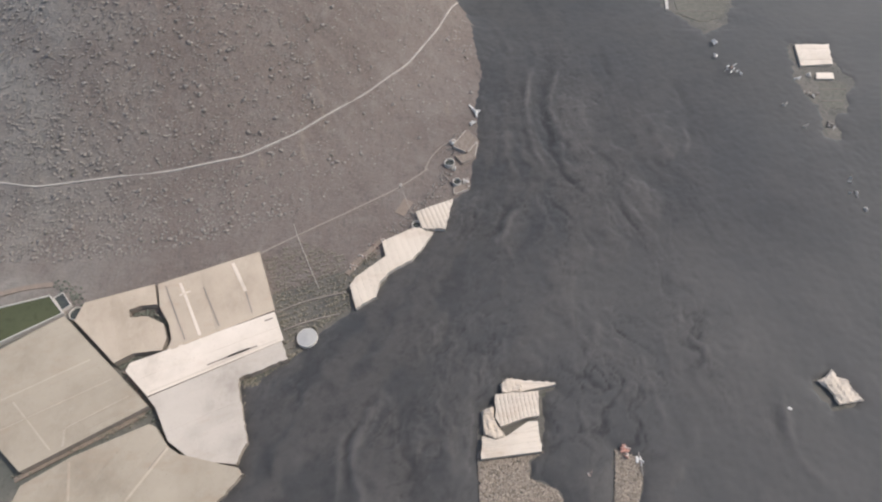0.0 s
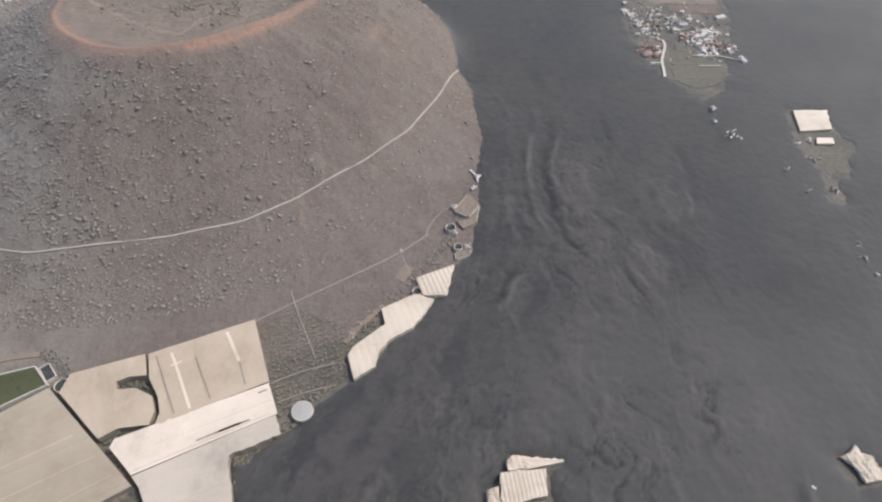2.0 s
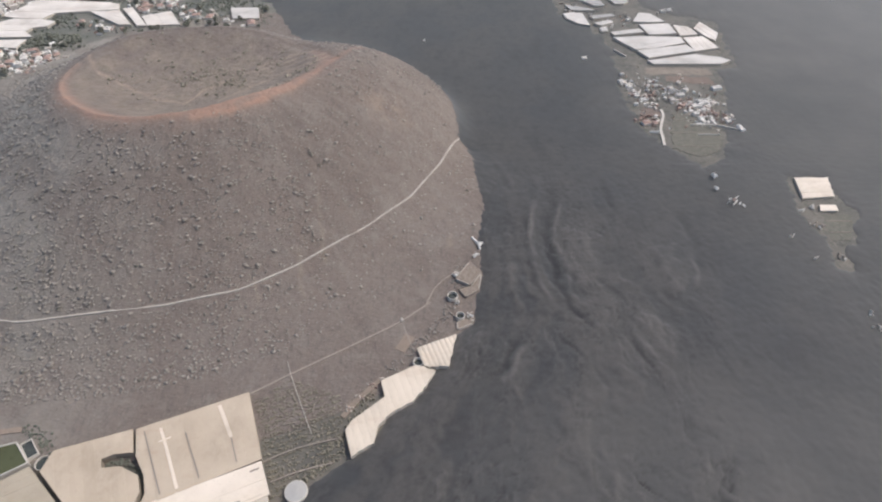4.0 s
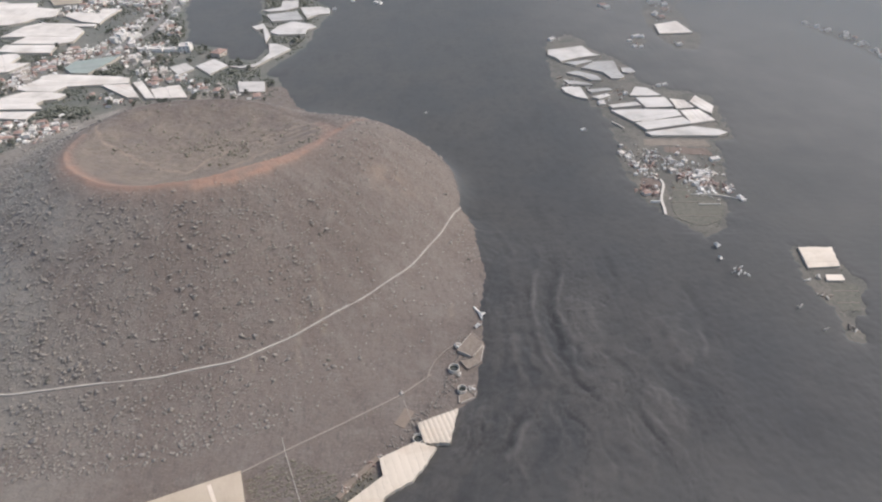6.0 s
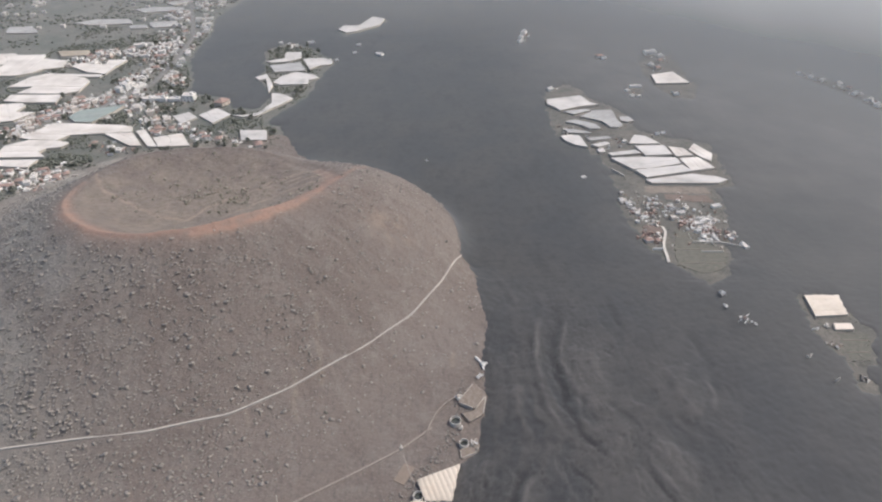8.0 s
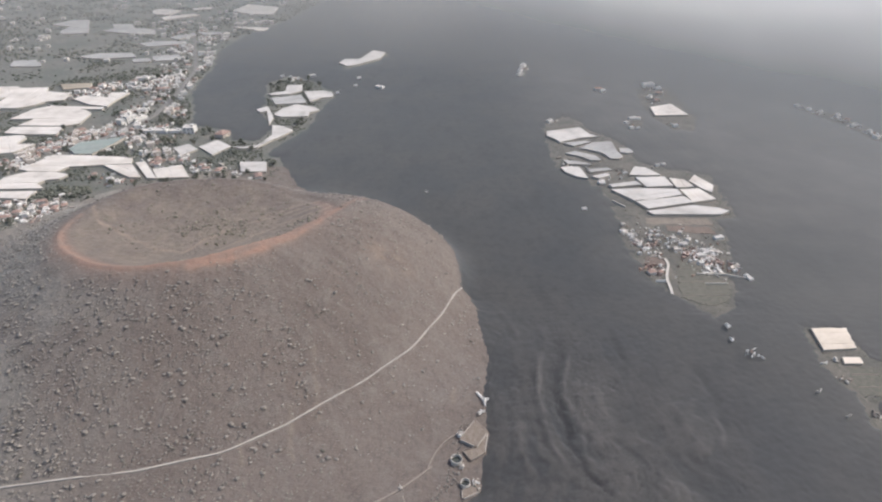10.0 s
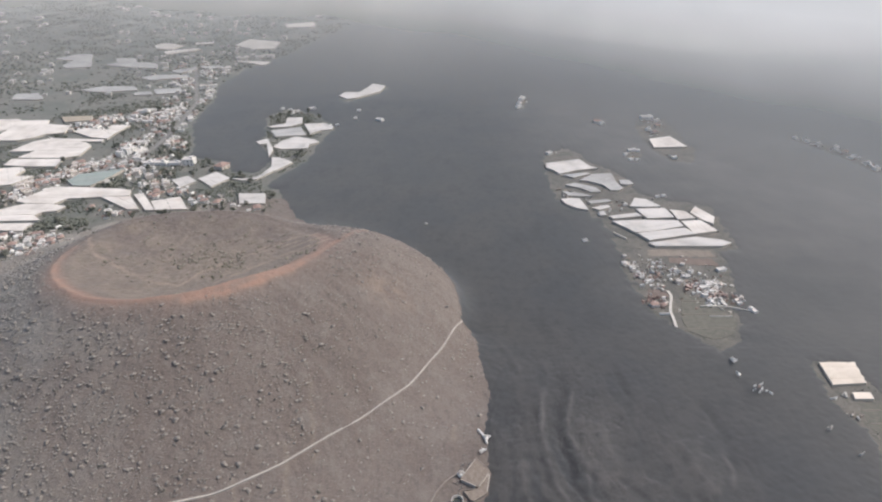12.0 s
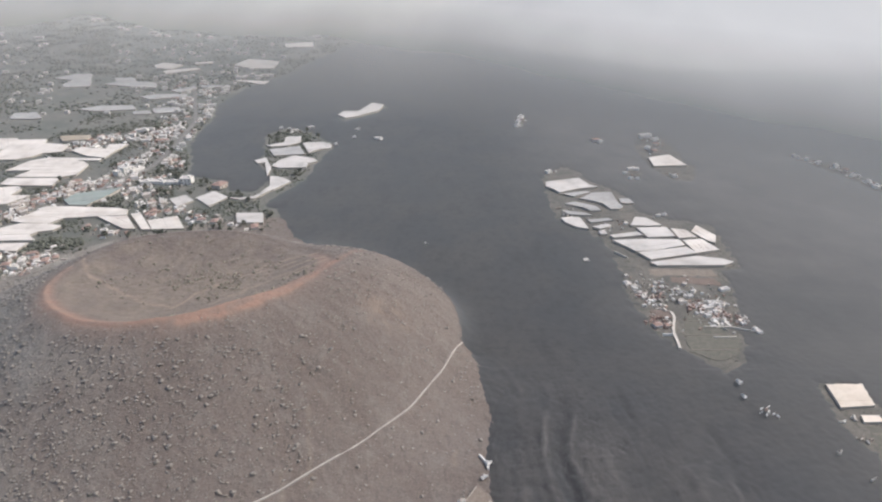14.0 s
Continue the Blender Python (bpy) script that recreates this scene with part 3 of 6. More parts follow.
def haze():
    """A thin sloping sheet added to stand in for volcanic haze beyond the town, lit by the sun and sky, denser with
    height and towards the vent.
    """
    s = Shader("volcanic_haze", 1.0)
    sep = s.n.new("ShaderNodeSeparateXYZ")
    s.l.new(s.pos, sep.inputs[0])
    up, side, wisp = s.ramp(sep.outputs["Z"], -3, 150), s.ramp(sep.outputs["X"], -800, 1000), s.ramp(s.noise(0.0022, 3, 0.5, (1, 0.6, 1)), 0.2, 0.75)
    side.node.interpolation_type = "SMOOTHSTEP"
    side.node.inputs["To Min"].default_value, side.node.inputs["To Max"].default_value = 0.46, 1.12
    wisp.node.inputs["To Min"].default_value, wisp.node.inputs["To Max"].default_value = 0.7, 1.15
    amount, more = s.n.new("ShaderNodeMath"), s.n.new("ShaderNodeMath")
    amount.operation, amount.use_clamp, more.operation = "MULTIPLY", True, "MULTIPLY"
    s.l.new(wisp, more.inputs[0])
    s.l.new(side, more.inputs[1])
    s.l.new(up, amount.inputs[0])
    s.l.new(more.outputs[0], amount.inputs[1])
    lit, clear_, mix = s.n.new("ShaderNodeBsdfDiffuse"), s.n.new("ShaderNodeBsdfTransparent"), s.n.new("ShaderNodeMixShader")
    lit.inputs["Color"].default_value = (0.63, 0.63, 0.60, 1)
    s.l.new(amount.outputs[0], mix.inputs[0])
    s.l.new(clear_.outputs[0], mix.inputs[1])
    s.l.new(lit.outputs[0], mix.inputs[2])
    s.l.new(mix.outputs[0], s.n["Material Output"].inputs["Surface"])
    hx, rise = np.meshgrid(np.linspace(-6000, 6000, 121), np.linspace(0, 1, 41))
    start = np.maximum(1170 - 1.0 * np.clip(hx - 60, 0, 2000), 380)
    sheet("haze_backdrop", hx, start + rise * 1300 + 25 * np.sin(hx / 700), rise * 352 - 2, s.mat, label="pale grey translucent sheet standing in for volcanic haze beyond the town", category="backdrop")


haze()


def strip_mesh(line, width, lift, thick, up=land):
    """A band of even width along a line that lies on the land."""
    pts = []
    for (ax, ay), (bx, by) in zip(line, line[1:]):
        n = max(1, int(math.hypot(bx - ax, by - ay) / 4))
        pts += [(ax + (bx - ax) * k / n, ay + (by - ay) * k / n) for k in range(n)]
    pts.append(line[-1])
    p = np.array(pts, float)
    for _ in range(3):
        p[1:-1] = (p[:-2] + 2 * p[1:-1] + p[2:]) / 4
    tangent = np.gradient(p, axis=0)
    tangent /= np.linalg.norm(tangent, axis=1, keepdims=True)
    side = np.stack([-tangent[:, 1], tangent[:, 0]], -1) * width / 2
    verts, faces = [], []
    for q, s in zip(p, side):
        z = up(*q)
        for sx, dz in ((1, -thick), (1, lift), (-1, lift), (-1, -thick)):
            verts.append((q[0] + sx * s[0], q[1] + sx * s[1], z + dz))
    for k in range(len(p) - 1):
        for j in range(4):
            faces.append((4 * k + j, 4 * k + (j + 1) % 4, 4 * k + 4 + (j + 1) % 4, 4 * k + 4 + j))
    faces += [(0, 1, 2, 3), tuple(4 * (len(p) - 1) + j for j in (3, 2, 1, 0))]
    return verts, faces


CANAL = [(-345, 285), (-305, 270), (-263, 263), (-232, 267), (-179, 276), (-133, 291), (-100, 312), (-74, 335), (-56, 350), (-25, 384), (-2, 426), (14, 470)]
tagged(mesh_object("water_canal", *strip_mesh(CANAL, 1.15, 0.5, 0.8), STONE_PALE), "pale concrete water canal contouring round the cone's slope", "canal", "", "structure")
tagged(mesh_object("footpath", *strip_mesh([(-122, 219), (-94, 237), (-61, 257), (-28, 278), (-9, 295)], 1.3, 0.5, 0.5), STONE), "pale dirt footpath along the foot of the cone", "path", "", "structure")


# ---- greenhouses ----
FOOTPRINTS = []


def ragged(points, rng):
    """The outline with small steps and jogs along its long sides."""
    out = []
    for (ax, ay), (bx, by) in zip(points, points[1:] + points[:1]):
        out.append((ax, ay))
        long = math.hypot(bx - ax, by - ay)
        ux, uy = (bx - ax) / long, (by - ay) / long
        at = rng.uniform(8, 16)
        while at < long - 8:
            jog = rng.uniform(-1.0, 2.6)
            for step in (0, rng.uniform(4, 9)):
                if at + step < long - 2:
                    out.append((ax + ux * (at + step) - uy * jog, ay + uy * (at + step) + ux * jog))
            at += rng.uniform(14, 30)
    return out


def torn(points, rng):
    """The outline with frayed, ripped edges where it meets the lava."""
    out = []
    for (ax, ay), (bx, by) in zip(points, points[1:] + points[:1]):
        out.append((ax, ay))
        long = math.hypot(bx - ax, by - ay)
        mid = np.array([(ax + bx) / 2]), np.array([(ay + by) / 2])
        if my_far(ay) or long < 4 or lava_depth(*mid)[0] < -4.5:
            continue
        at = rng.uniform(1.0, 2.0)
        while at < long - 1.2:
            jog = rng.uniform(-0.7, 0.4)
            out.append((ax + (bx - ax) * at / long - (by - ay) / long * jog, ay + (by - ay) * at / long + (bx - ax) / long * jog))
            at += rng.uniform(1.0, 2.6)
    return out


def my_far(y):
    return y > 460


def greenhouse(points, cloth, label, height=5.0, bay=8.0, along=None, gap=0.08, wave=0.02, group="greenhouses", name="greenhouse", seed=1):
    """A flat-roofed greenhouse over an outline: cloth bays side by side over netting walls."""
    rng = random.Random(seed + int(abs(points[0][0]) * 7 + abs(points[0][1]) * 3))
    mx, my = sum(p[0] for p in points) / len(points), sum(p[1] for p in points) / len(points)
    FOOTPRINTS.append(list(points))
    points = torn(points, rng)
    if my > 1150 and bay >= 12 and name == "greenhouse":
        points = ragged(points, rng)
    root = thing(name, mx, my, 0.0, 0, label, "greenhouse", group)
    local = [(x - mx, y - my) for x, y in points]
    if sum(a[0] * b[1] - a[1] * b[0] for a, b in zip(local, local[1:] + local[:1])) < 0:
        local.reverse()
    if height > 4.2 and my > 600:
        height = 3.0
    if along is None:
        (ax, ay), (bx, by) = max(zip(local, local[1:] + local[:1]), key=lambda s: math.dist(*s))
        along = math.degrees(math.atan2(by - ay, bx - ax))
    t = radians(along)
    ahead, across = Vector((math.cos(t), math.sin(t), 0)), Vector((-math.sin(t), math.cos(t), 0))
    reach = [across.x * x + across.y * y for x, y in local]
    count = max(1, round((max(reach) - min(reach)) / bay))
    width = (max(reach) - min(reach)) / count
    for k in range(count):
        lo, hi = min(reach) + k * width + gap / 2 * (k > 0), min(reach) + (k + 1) * width - gap / 2 * (k < count - 1)
        bm = bmesh.new()
        corners = [bm.verts.new((x, y, height)) for x, y in local]
        for tri in tessellate_polygon([[Vector((x, y, 0)) for x, y in local]]):
            bm.faces.new([corners[i] for i in tri])
        bmesh.ops.recalc_face_normals(bm, faces=bm.faces[:])
        for where, flip in ((lo, 1), (hi, -1)):
            bmesh.ops.bisect_plane(bm, geom=bm.verts[:] + bm.edges[:] + bm.faces[:], plane_co=across * where, plane_no=across * flip, clear_inner=True)
        if not bm.faces:
            bm.free()
            continue
        crown = bmesh.ops.bisect_plane(bm, geom=bm.verts[:] + bm.edges[:] + bm.faces[:], plane_co=across * ((lo + hi) / 2), plane_no=across)
        for v in [g for g in crown["geom_cut"] if isinstance(g, bmesh.types.BMVert)]:
            v.co.z += wave * width * 0.5
        lift = rng.uniform(-0.08, 0.08)
        for v in bm.verts:
            v.co.z += lift
        grown = bmesh.ops.extrude_face_region(bm, geom=bm.faces[:])
        bmesh.ops.translate(bm, verts=[g for g in grown["geom"] if isinstance(g, bmesh.types.BMVert)], vec=(0, 0, -0.2))
        bmesh.ops.recalc_face_normals(bm, faces=bm.faces[:])
        part("roof_panel", bm, cloth, root)
    for a, b in zip(local, local[1:] + local[:1]):
        long = math.dist(a, b)
        if long < 0.8:
            continue
        out = Vector((b[1] - a[1], a[0] - b[0], 0)) / long
        bm = bmesh.new()
        inner, outer = 0.35, 0.15
        foot = [Vector((*a, 0)) - out * inner, Vector((*b, 0)) - out * inner, Vector((*b, 0)) - out * outer, Vector((*a, 0)) - out * outer]
        low, high = [bm.verts.new(v + Vector((0, 0, -1.0))) for v in foot], [bm.verts.new(v + Vector((0, 0, height - 0.32))) for v in foot]
        for k in range(4):
            bm.faces.new((low[k], low[(k + 1) % 4], high[(k + 1) % 4], high[k]))
        bm.faces.new(high)
        bmesh.ops.recalc_face_normals(bm, faces=bm.faces[:])
        part("side_net", bm, NET_NEAR if my < 240 and mx < -60 else NET, root)
    return root


NEAR = "plantation greenhouses below the cone"
GREY_HOUSE = greenhouse([(-223, 176), (-159, 121), (-216, 86), (-279, 135)], CLOTH_GREY, "large greyish cloth-roofed greenhouse beside a reservoir", along=29, bay=6, gap=0.03, group=NEAR)
greenhouse([(-216, 173), (-214, 185), (-175, 198), (-170, 184), (-180, 183), (-186, 180), (-184, 175), (-174, 176), (-163, 171), (-159, 162), (-160, 154), (-176, 152), (-185, 146)],
           CLOTH_TAN, "tan cloth greenhouse with a curved notch in its roof", along=-65, bay=7, gap=0.03, group=NEAR)
TAN_HOUSE = greenhouse([(-173, 198), (-115, 222), (-99, 180), (-157, 153), (-156, 161), (-160, 171), (-168, 182)], CLOTH_TAN, "tan cloth greenhouse with pale repaired roof strips", along=-66, bay=9.5, gap=0.03, group=NEAR)
WHITE_HOUSE = greenhouse([(-177, 141), (-176, 146), (-99, 179), (-91, 160.4), (-161, 126.4)], CLOTH_WHITE, "long bright white sheeted greenhouse with a torn slit", along=24, bay=5.5, gap=0.03, group=NEAR)
greenhouse([(-161, 126), (-92, 160), (-87, 149), (-113, 137), (-107, 117), (-102, 102), (-106, 90), (-129, 92), (-144, 102), (-155, 120)], CLOTH_PALE,
           "pale grey-white greenhouse cut off by the lava edge", height=4.5, along=26, bay=8, gap=0.03, group=NEAR)
LOW_HOUSE = greenhouse([(-232, 58), (-214, 72), (-213, 79), (-192, 93.5), (-156, 111), (-152, 109.5), (-143, 99), (-136, 95), (-104, 88), (-101, 85), (-112, 71), (-135, 35), (-205, 30)], CLOTH_GREY,
           "greyish cloth greenhouse reaching the lava front", along=60, bay=7, gap=0.03, group=NEAR)


def band(name, root, line, width, mat, label, z=5.32):
    """A strip of cloth, or a tear, lying along a roof."""
    mx, my = root.matrix_world.translation[:2]
    ob = mesh_object(name, *strip_mesh([(x - mx, y - my) for x, y in line], width, 0.05, 0.05, lambda x, y: z), mat, root, label)
    return ob


for line, wide in (([(-240, 124), (-199, 148)], 0.8), ([(-234, 107.5), (-183, 136.5)], 0.8), ([(-200, 108.5), (-171, 126.5)], 0.7), ([(-233, 123), (-204, 97)], 0.9), ([(-200, 108), (-198, 99)], 1.2)):
    band("roof_seam", GREY_HOUSE, line, wide, SEAM, "paler cloth seam", 5.24)
for line, wide in (([(-159.5, 198.5), (-155, 191), (-140, 163.5)], 1.6), ([(-130, 213), (-124.7, 204), (-118.6, 193)], 2.0), ([(-158, 190), (-152, 193)], 0.8)):
    band("repair_strip", TAN_HOUSE, line, wide, CLOTH_WHITE, "pale repair strip", 5.2)
for line in ([(-168, 196.5), (-148, 160.5)], [(-144.7, 195.8), (-130, 169.5)], [(-118.6, 193), (-112.1, 178)]):
    band("roof_gutter", TAN_HOUSE, line, 0.8, STONE, "dusty brown gutter", 5.18)
for line, wide in (([(-131.8, 144.8), (-116.2, 152.2), (-105.5, 156.7)], 0.9), ([(-121, 150), (-110, 155)], 1.3), ([(-103.9, 172.6), (-99.3, 174.7)], 0.9)):
    band("tear", WHITE_HOUSE, line, wide, STONE, "dark torn slit", 5.22)
band("roof_seam", WHITE_HOUSE, [(-160, 129), (-130, 143.5), (-95, 160.5)], 0.9, CLOTH_CREAM, "cream seam", 5.2)
for line, wide in (([(-142.6, 98.5), (-157.6, 71.6)], 1.4), ([(-192, 91), (-186, 71.6)], 1.2)):
    band("roof_seam", LOW_HOUSE, line, wide, CLOTH_TAN, "pale cream seam", 5.3)
band("tear", LOW_HOUSE, [(-144, 98), (-150, 87)], 0.5, STONE, "dark torn slit", 5.36)
STRIP = "greenhouses along the lava edge"
greenhouse([(-17, 255), (8, 266), (3, 241), (-12, 241)], CLOTH_CREAM, "cream corrugated greenhouse roof at the lava edge", height=3.4, along=-70, bay=3.2, wave=0.16, group=STRIP)
greenhouse([(-38, 231), (-18, 242), (-12, 241), (-5, 238), (-11, 227), (-18, 217), (-32, 208), (-38, 200), (-39, 190), (-51, 182), (-56, 198), (-53, 204), (-35, 220)], CLOTH_CREAM,
           "cream cloth greenhouse winding along the lava front", height=3.4, along=-70, bay=4.5, wave=0.03, gap=0.06, group=STRIP)
ISLAND = "wrecked greenhouses on lava islands"
greenhouse([(30, 128), (54, 130), (53, 116), (46, 115), (32, 110), (29, 115)], CLOTH_CREAM, "wrecked greenhouse roof with cream ribbed sheeting", height=4, along=-82, bay=2.2, wave=0.14, gap=0.18, group=ISLAND)
greenhouse([(21, 93), (53, 97), (52, 107), (52, 113), (47, 113), (35, 105), (29, 103), (22, 105)], CLOTH_CREAM, "cream sheeted greenhouse roof beside dry plants", height=3.6, along=8, bay=5, wave=0.1, group=ISLAND)
greenhouse([(35, 134), (40, 137), (63, 135.5), (64, 134), (35, 128)], CLOTH_CREAM, "narrow torn cream greenhouse sheet amid lava", height=3.5, along=-4, bay=3, wave=0.15, group=ISLAND)
greenhouse([(291, 430), (319, 430), (314, 405.5), (287.5, 403.5)], CLOTH_WHITE, "square cream roofed packing shed on a lava island", height=1.7, along=2, bay=6, wave=0.04, group=ISLAND)
greenhouse([(297, 395), (310, 395), (309, 388), (295, 388)], CLOTH_WHITE, "small white flat-roofed shed on a lava island", height=1.7, along=0, bay=7, group=ISLAND)
VILLAGE = "greenhouse block on the large lava island"


def roof_kind(cloth, label, group, **more):
    """Returns a builder for greenhouses of one kind."""
    return lambda ring: greenhouse(ring, cloth, label, group=group, **more)


white_roof = roof_kind(CLOTH_COOL, "pale white greenhouse roof in a tight block on a lava island", VILLAGE, height=2.4, bay=9, gap=0.1)
white_roof([(143, 865), (192, 881), (201, 854), (211, 846), (184, 840), (155, 825), (150, 838), (141, 848)])
white_roof([(143, 742), (151, 745), (166, 744), (170, 711), (157, 716), (146, 729)])
white_roof([(233, 745), (246, 742), (258, 721), (241, 719), (221, 721)])
white_roof([(226, 714), (261, 716), (264, 691), (232, 688)])
white_roof([(190, 694), (224, 703), (228, 694), (193, 687)])
white_roof([(190, 681), (224, 684), (265, 682), (267, 668), (228, 655), (209, 653)])
white_roof([(210, 651), (267, 664), (273, 649), (219, 634)])
white_roof([(216, 628), (270, 642), (296, 635), (304, 628), (292, 621), (221, 621)])
white_roof([(175, 717), (196, 725), (198, 719), (183, 711)])
white_roof([(181, 706), (188, 708), (188, 697), (180, 696)])
rough_roof = roof_kind(CLOTH_DUSTY, "cream greenhouse roof with rough sheeting on a lava island", VILLAGE, height=2.6, bay=6, wave=0.08, gap=0.15)
rough_roof([(265, 711), (281, 707), (287, 688), (266, 685)])
rough_roof([(286, 703), (298, 720), (310, 691), (302, 673), (294, 682)])
rough_roof([(268, 680), (291, 683), (300, 656), (272, 648)])
wrecked_roof = roof_kind(CLOTH_ASH, "ash-grey collapsed greenhouse roof amid the lava", VILLAGE, height=1.8, bay=7, wave=0.06, gap=0.2)
wrecked_roof([(178, 805), (198, 825), (224, 829), (225, 821), (224, 795), (228, 778), (221, 771), (210, 771), (204, 790), (188, 801)])
wrecked_roof([(229, 805), (242, 805), (245, 791), (236, 788), (228, 791)])
wrecked_roof([(156, 788), (170, 795), (185, 786), (194, 780), (197, 766), (184, 766), (173, 779)])
wrecked_roof([(159, 823), (190, 831), (197, 827), (172, 813)])
wrecked_roof([(149, 768), (176, 759), (183, 752), (154, 754)])
wrecked_roof([(173, 738), (200, 743), (204, 737), (177, 730)])
RELICS = "far greenhouses amid the lava"
greenhouse([(316, 969), (353, 984), (363, 934), (313, 931)], CLOTH_DUSTY, "bright greenhouse roof still standing amid the lava", height=2.2, bay=10, gap=0.12, group=RELICS)
greenhouse([(-194, 1223), (-187, 1251), (-158, 1251), (-139, 1317), (-113, 1302), (-119, 1258), (-160, 1210), (-177, 1203)], CLOTH_COOL, "pale greenhouse roof still standing amid the lava", height=2.2, bay=10, gap=0.12, group=RELICS)
SPIT = "greenhouses between the lava and the town"
spit_roof = roof_kind(CLOTH_COOL, "pale greenhouse roof next to the dark lava field", SPIT, height=1.8, bay=12, gap=0.12)
spit_roof([(-354, 806), (-337, 820), (-320, 802), (-334, 781)])
spit_roof([(-321, 810), (-304, 834), (-279, 812), (-295, 783)])
spit_roof([(-282, 812), (-263, 810), (-247, 817), (-239, 832), (-233, 844), (-229, 838), (-237, 821), (-244, 808), (-262, 804)])
spit_roof([(-243, 890), (-227, 888), (-209, 870), (-226, 840), (-241, 832), (-235, 853)])
spit_roof([(-285, 1035), (-258, 1051), (-262, 1082), (-237, 1086), (-231, 1051), (-248, 1035), (-274, 1029)])
spit_roof([(-227, 1048), (-196, 1054), (-178, 1038), (-177, 1020), (-194, 1015), (-208, 997)])
spit_roof([(-252, 936), (-245, 962), (-228, 984), (-209, 975), (-196, 970), (-187, 957), (-200, 946), (-199, 929), (-238, 926)])
spit_roof([(-283, 959), (-269, 973), (-261, 954), (-274, 946)])
spit_roof([(-266, 954), (-262, 957), (-249, 924), (-248, 893)])
ash_roof = roof_kind(CLOTH_ASH, "ash-grey collapsed greenhouse roof amid the lava", SPIT, height=1.8, bay=7, gap=0.2)
ash_roof([(-274, 1014), (-229, 1032), (-213, 991), (-259, 983)])
greenhouse([(-253, 758), (-220, 758), (-213, 729), (-244, 729)], CLOTH_COOL, "white rectangular shed roof behind the cone", height=6, along=0, bay=30, group=SPIT, name="shed")
TOWN = "greenhouses round the town"
town_roof = roof_kind(CLOTH_DUSTY, "broad cream-white greenhouse roof beside the town", TOWN, height=2.4, bay=15, gap=0.25)
town_roof([(-745, 1072), (-709, 1075), (-695, 1060), (-692, 1023), (-704, 1006)])
town_roof([(-690, 962), (-699, 1066), (-656, 1069), (-647, 1047), (-605, 1038), (-596, 1003), (-622, 994), (-630, 978), (-648, 964)])
town_roof([(-613, 983), (-593, 972), (-518, 969), (-517, 959), (-583, 961)])
town_roof([(-585, 1008), (-576, 1026), (-534, 1017), (-540, 1041), (-509, 1041), (-515, 1000), (-515, 972), (-545, 980)])
town_roof([(-631, 914), (-620, 959), (-599, 975), (-540, 956), (-524, 941), (-520, 897), (-536, 887), (-603, 888), (-595, 916)])
town_roof([(-605, 859), (-608, 883), (-535, 883), (-531, 854), (-576, 854)])
town_roof([(-608, 844), (-575, 852), (-565, 842), (-566, 819), (-540, 819), (-553, 790), (-571, 785)])
town_roof([(-516, 737), (-506, 757), (-497, 781), (-469, 781), (-406, 775), (-391, 770), (-386, 754), (-419, 750), (-458, 745), (-466, 729), (-501, 732)])
town_roof([(-514, 682), (-520, 713), (-500, 730), (-469, 729), (-447, 722), (-452, 710), (-467, 706), (-471, 697), (-457, 684)])
town_roof([(-509, 675), (-460, 677), (-462, 664), (-462, 657), (-500, 660)])
town_roof([(-418, 749), (-384, 752), (-358, 714), (-372, 714)])
town_roof([(-382, 757), (-372, 761), (-339, 712), (-350, 712)])
town_roof([(-353, 737), (-322, 750), (-301, 714), (-338, 712)])
grey_roof = roof_kind(CLOTH_GREY, "greyish greenhouse roof beside the town", TOWN, height=3, bay=16, gap=0.3)
grey_roof([(-644, 1085), (-595, 1092), (-585, 1066), (-624, 1056)])
net_roof = roof_kind(CLOTH_GREEN, "muted green shade-net plot beside the town road", TOWN, height=3, bay=14, gap=0.12)
net_roof([(-487, 801), (-483, 823), (-432, 843), (-436, 819), (-449, 784), (-471, 784)])
dusty_roof = roof_kind(CLOTH_ASH, "distant dusty grey greenhouse roof among dark farmland", "distant greenhouses", height=2, bay=25, gap=0.2)
dusty_roof([(-911, 1562), (-887, 1610), (-850, 1615), (-784, 1474), (-836, 1464), (-857, 1495), (-856, 1539)])
dusty_roof([(-762, 1495), (-748, 1521), (-769, 1562), (-725, 1566), (-706, 1528), (-650, 1506), (-631, 1457), (-704, 1474)])
dusty_roof([(-635, 1376), (-608, 1395), (-539, 1395), (-531, 1372), (-604, 1351)])
dusty_roof([(-795, 1199), (-814, 1240), (-773, 1246), (-740, 1202)])
dusty_roof([(-705, 1271), (-676, 1298), (-611, 1298), (-593, 1266), (-663, 1255)])
dusty_roof([(-590, 1250), (-564, 1258), (-553, 1235), (-582, 1230)])
dusty_roof([(-564, 1274), (-515, 1286), (-500, 1250), (-544, 1238)])
dusty_roof([(-590, 1433), (-548, 1474), (-537, 1453), (-563, 1414)])
dusty_roof([(-541, 1478), (-492, 1484), (-486, 1463), (-525, 1457)])
bright_roof = roof_kind(CLOTH_DUSTY, "distant bright greenhouse roof among dark farmland", "distant greenhouses", height=2, bay=25, gap=0.2)
bright_roof([(-740, 1727), (-730, 1755), (-666, 1727), (-678, 1673), (-719, 1686)])
bright_roof([(-688, 1647), (-621, 1686), (-603, 1673), (-666, 1609)])
bright_roof([(-649, 1755), (-605, 1775), (-598, 1755), (-637, 1735)])
bright_roof([(-535, 1723), (-520, 1814), (-429, 1775), (-423, 1682), (-476, 1682)])
bright_roof([(-483, 1538), (-396, 1525), (-401, 1493)])
bright_roof([(-477, 2069), (-396, 2105), (-381, 2019), (-458, 2006)])

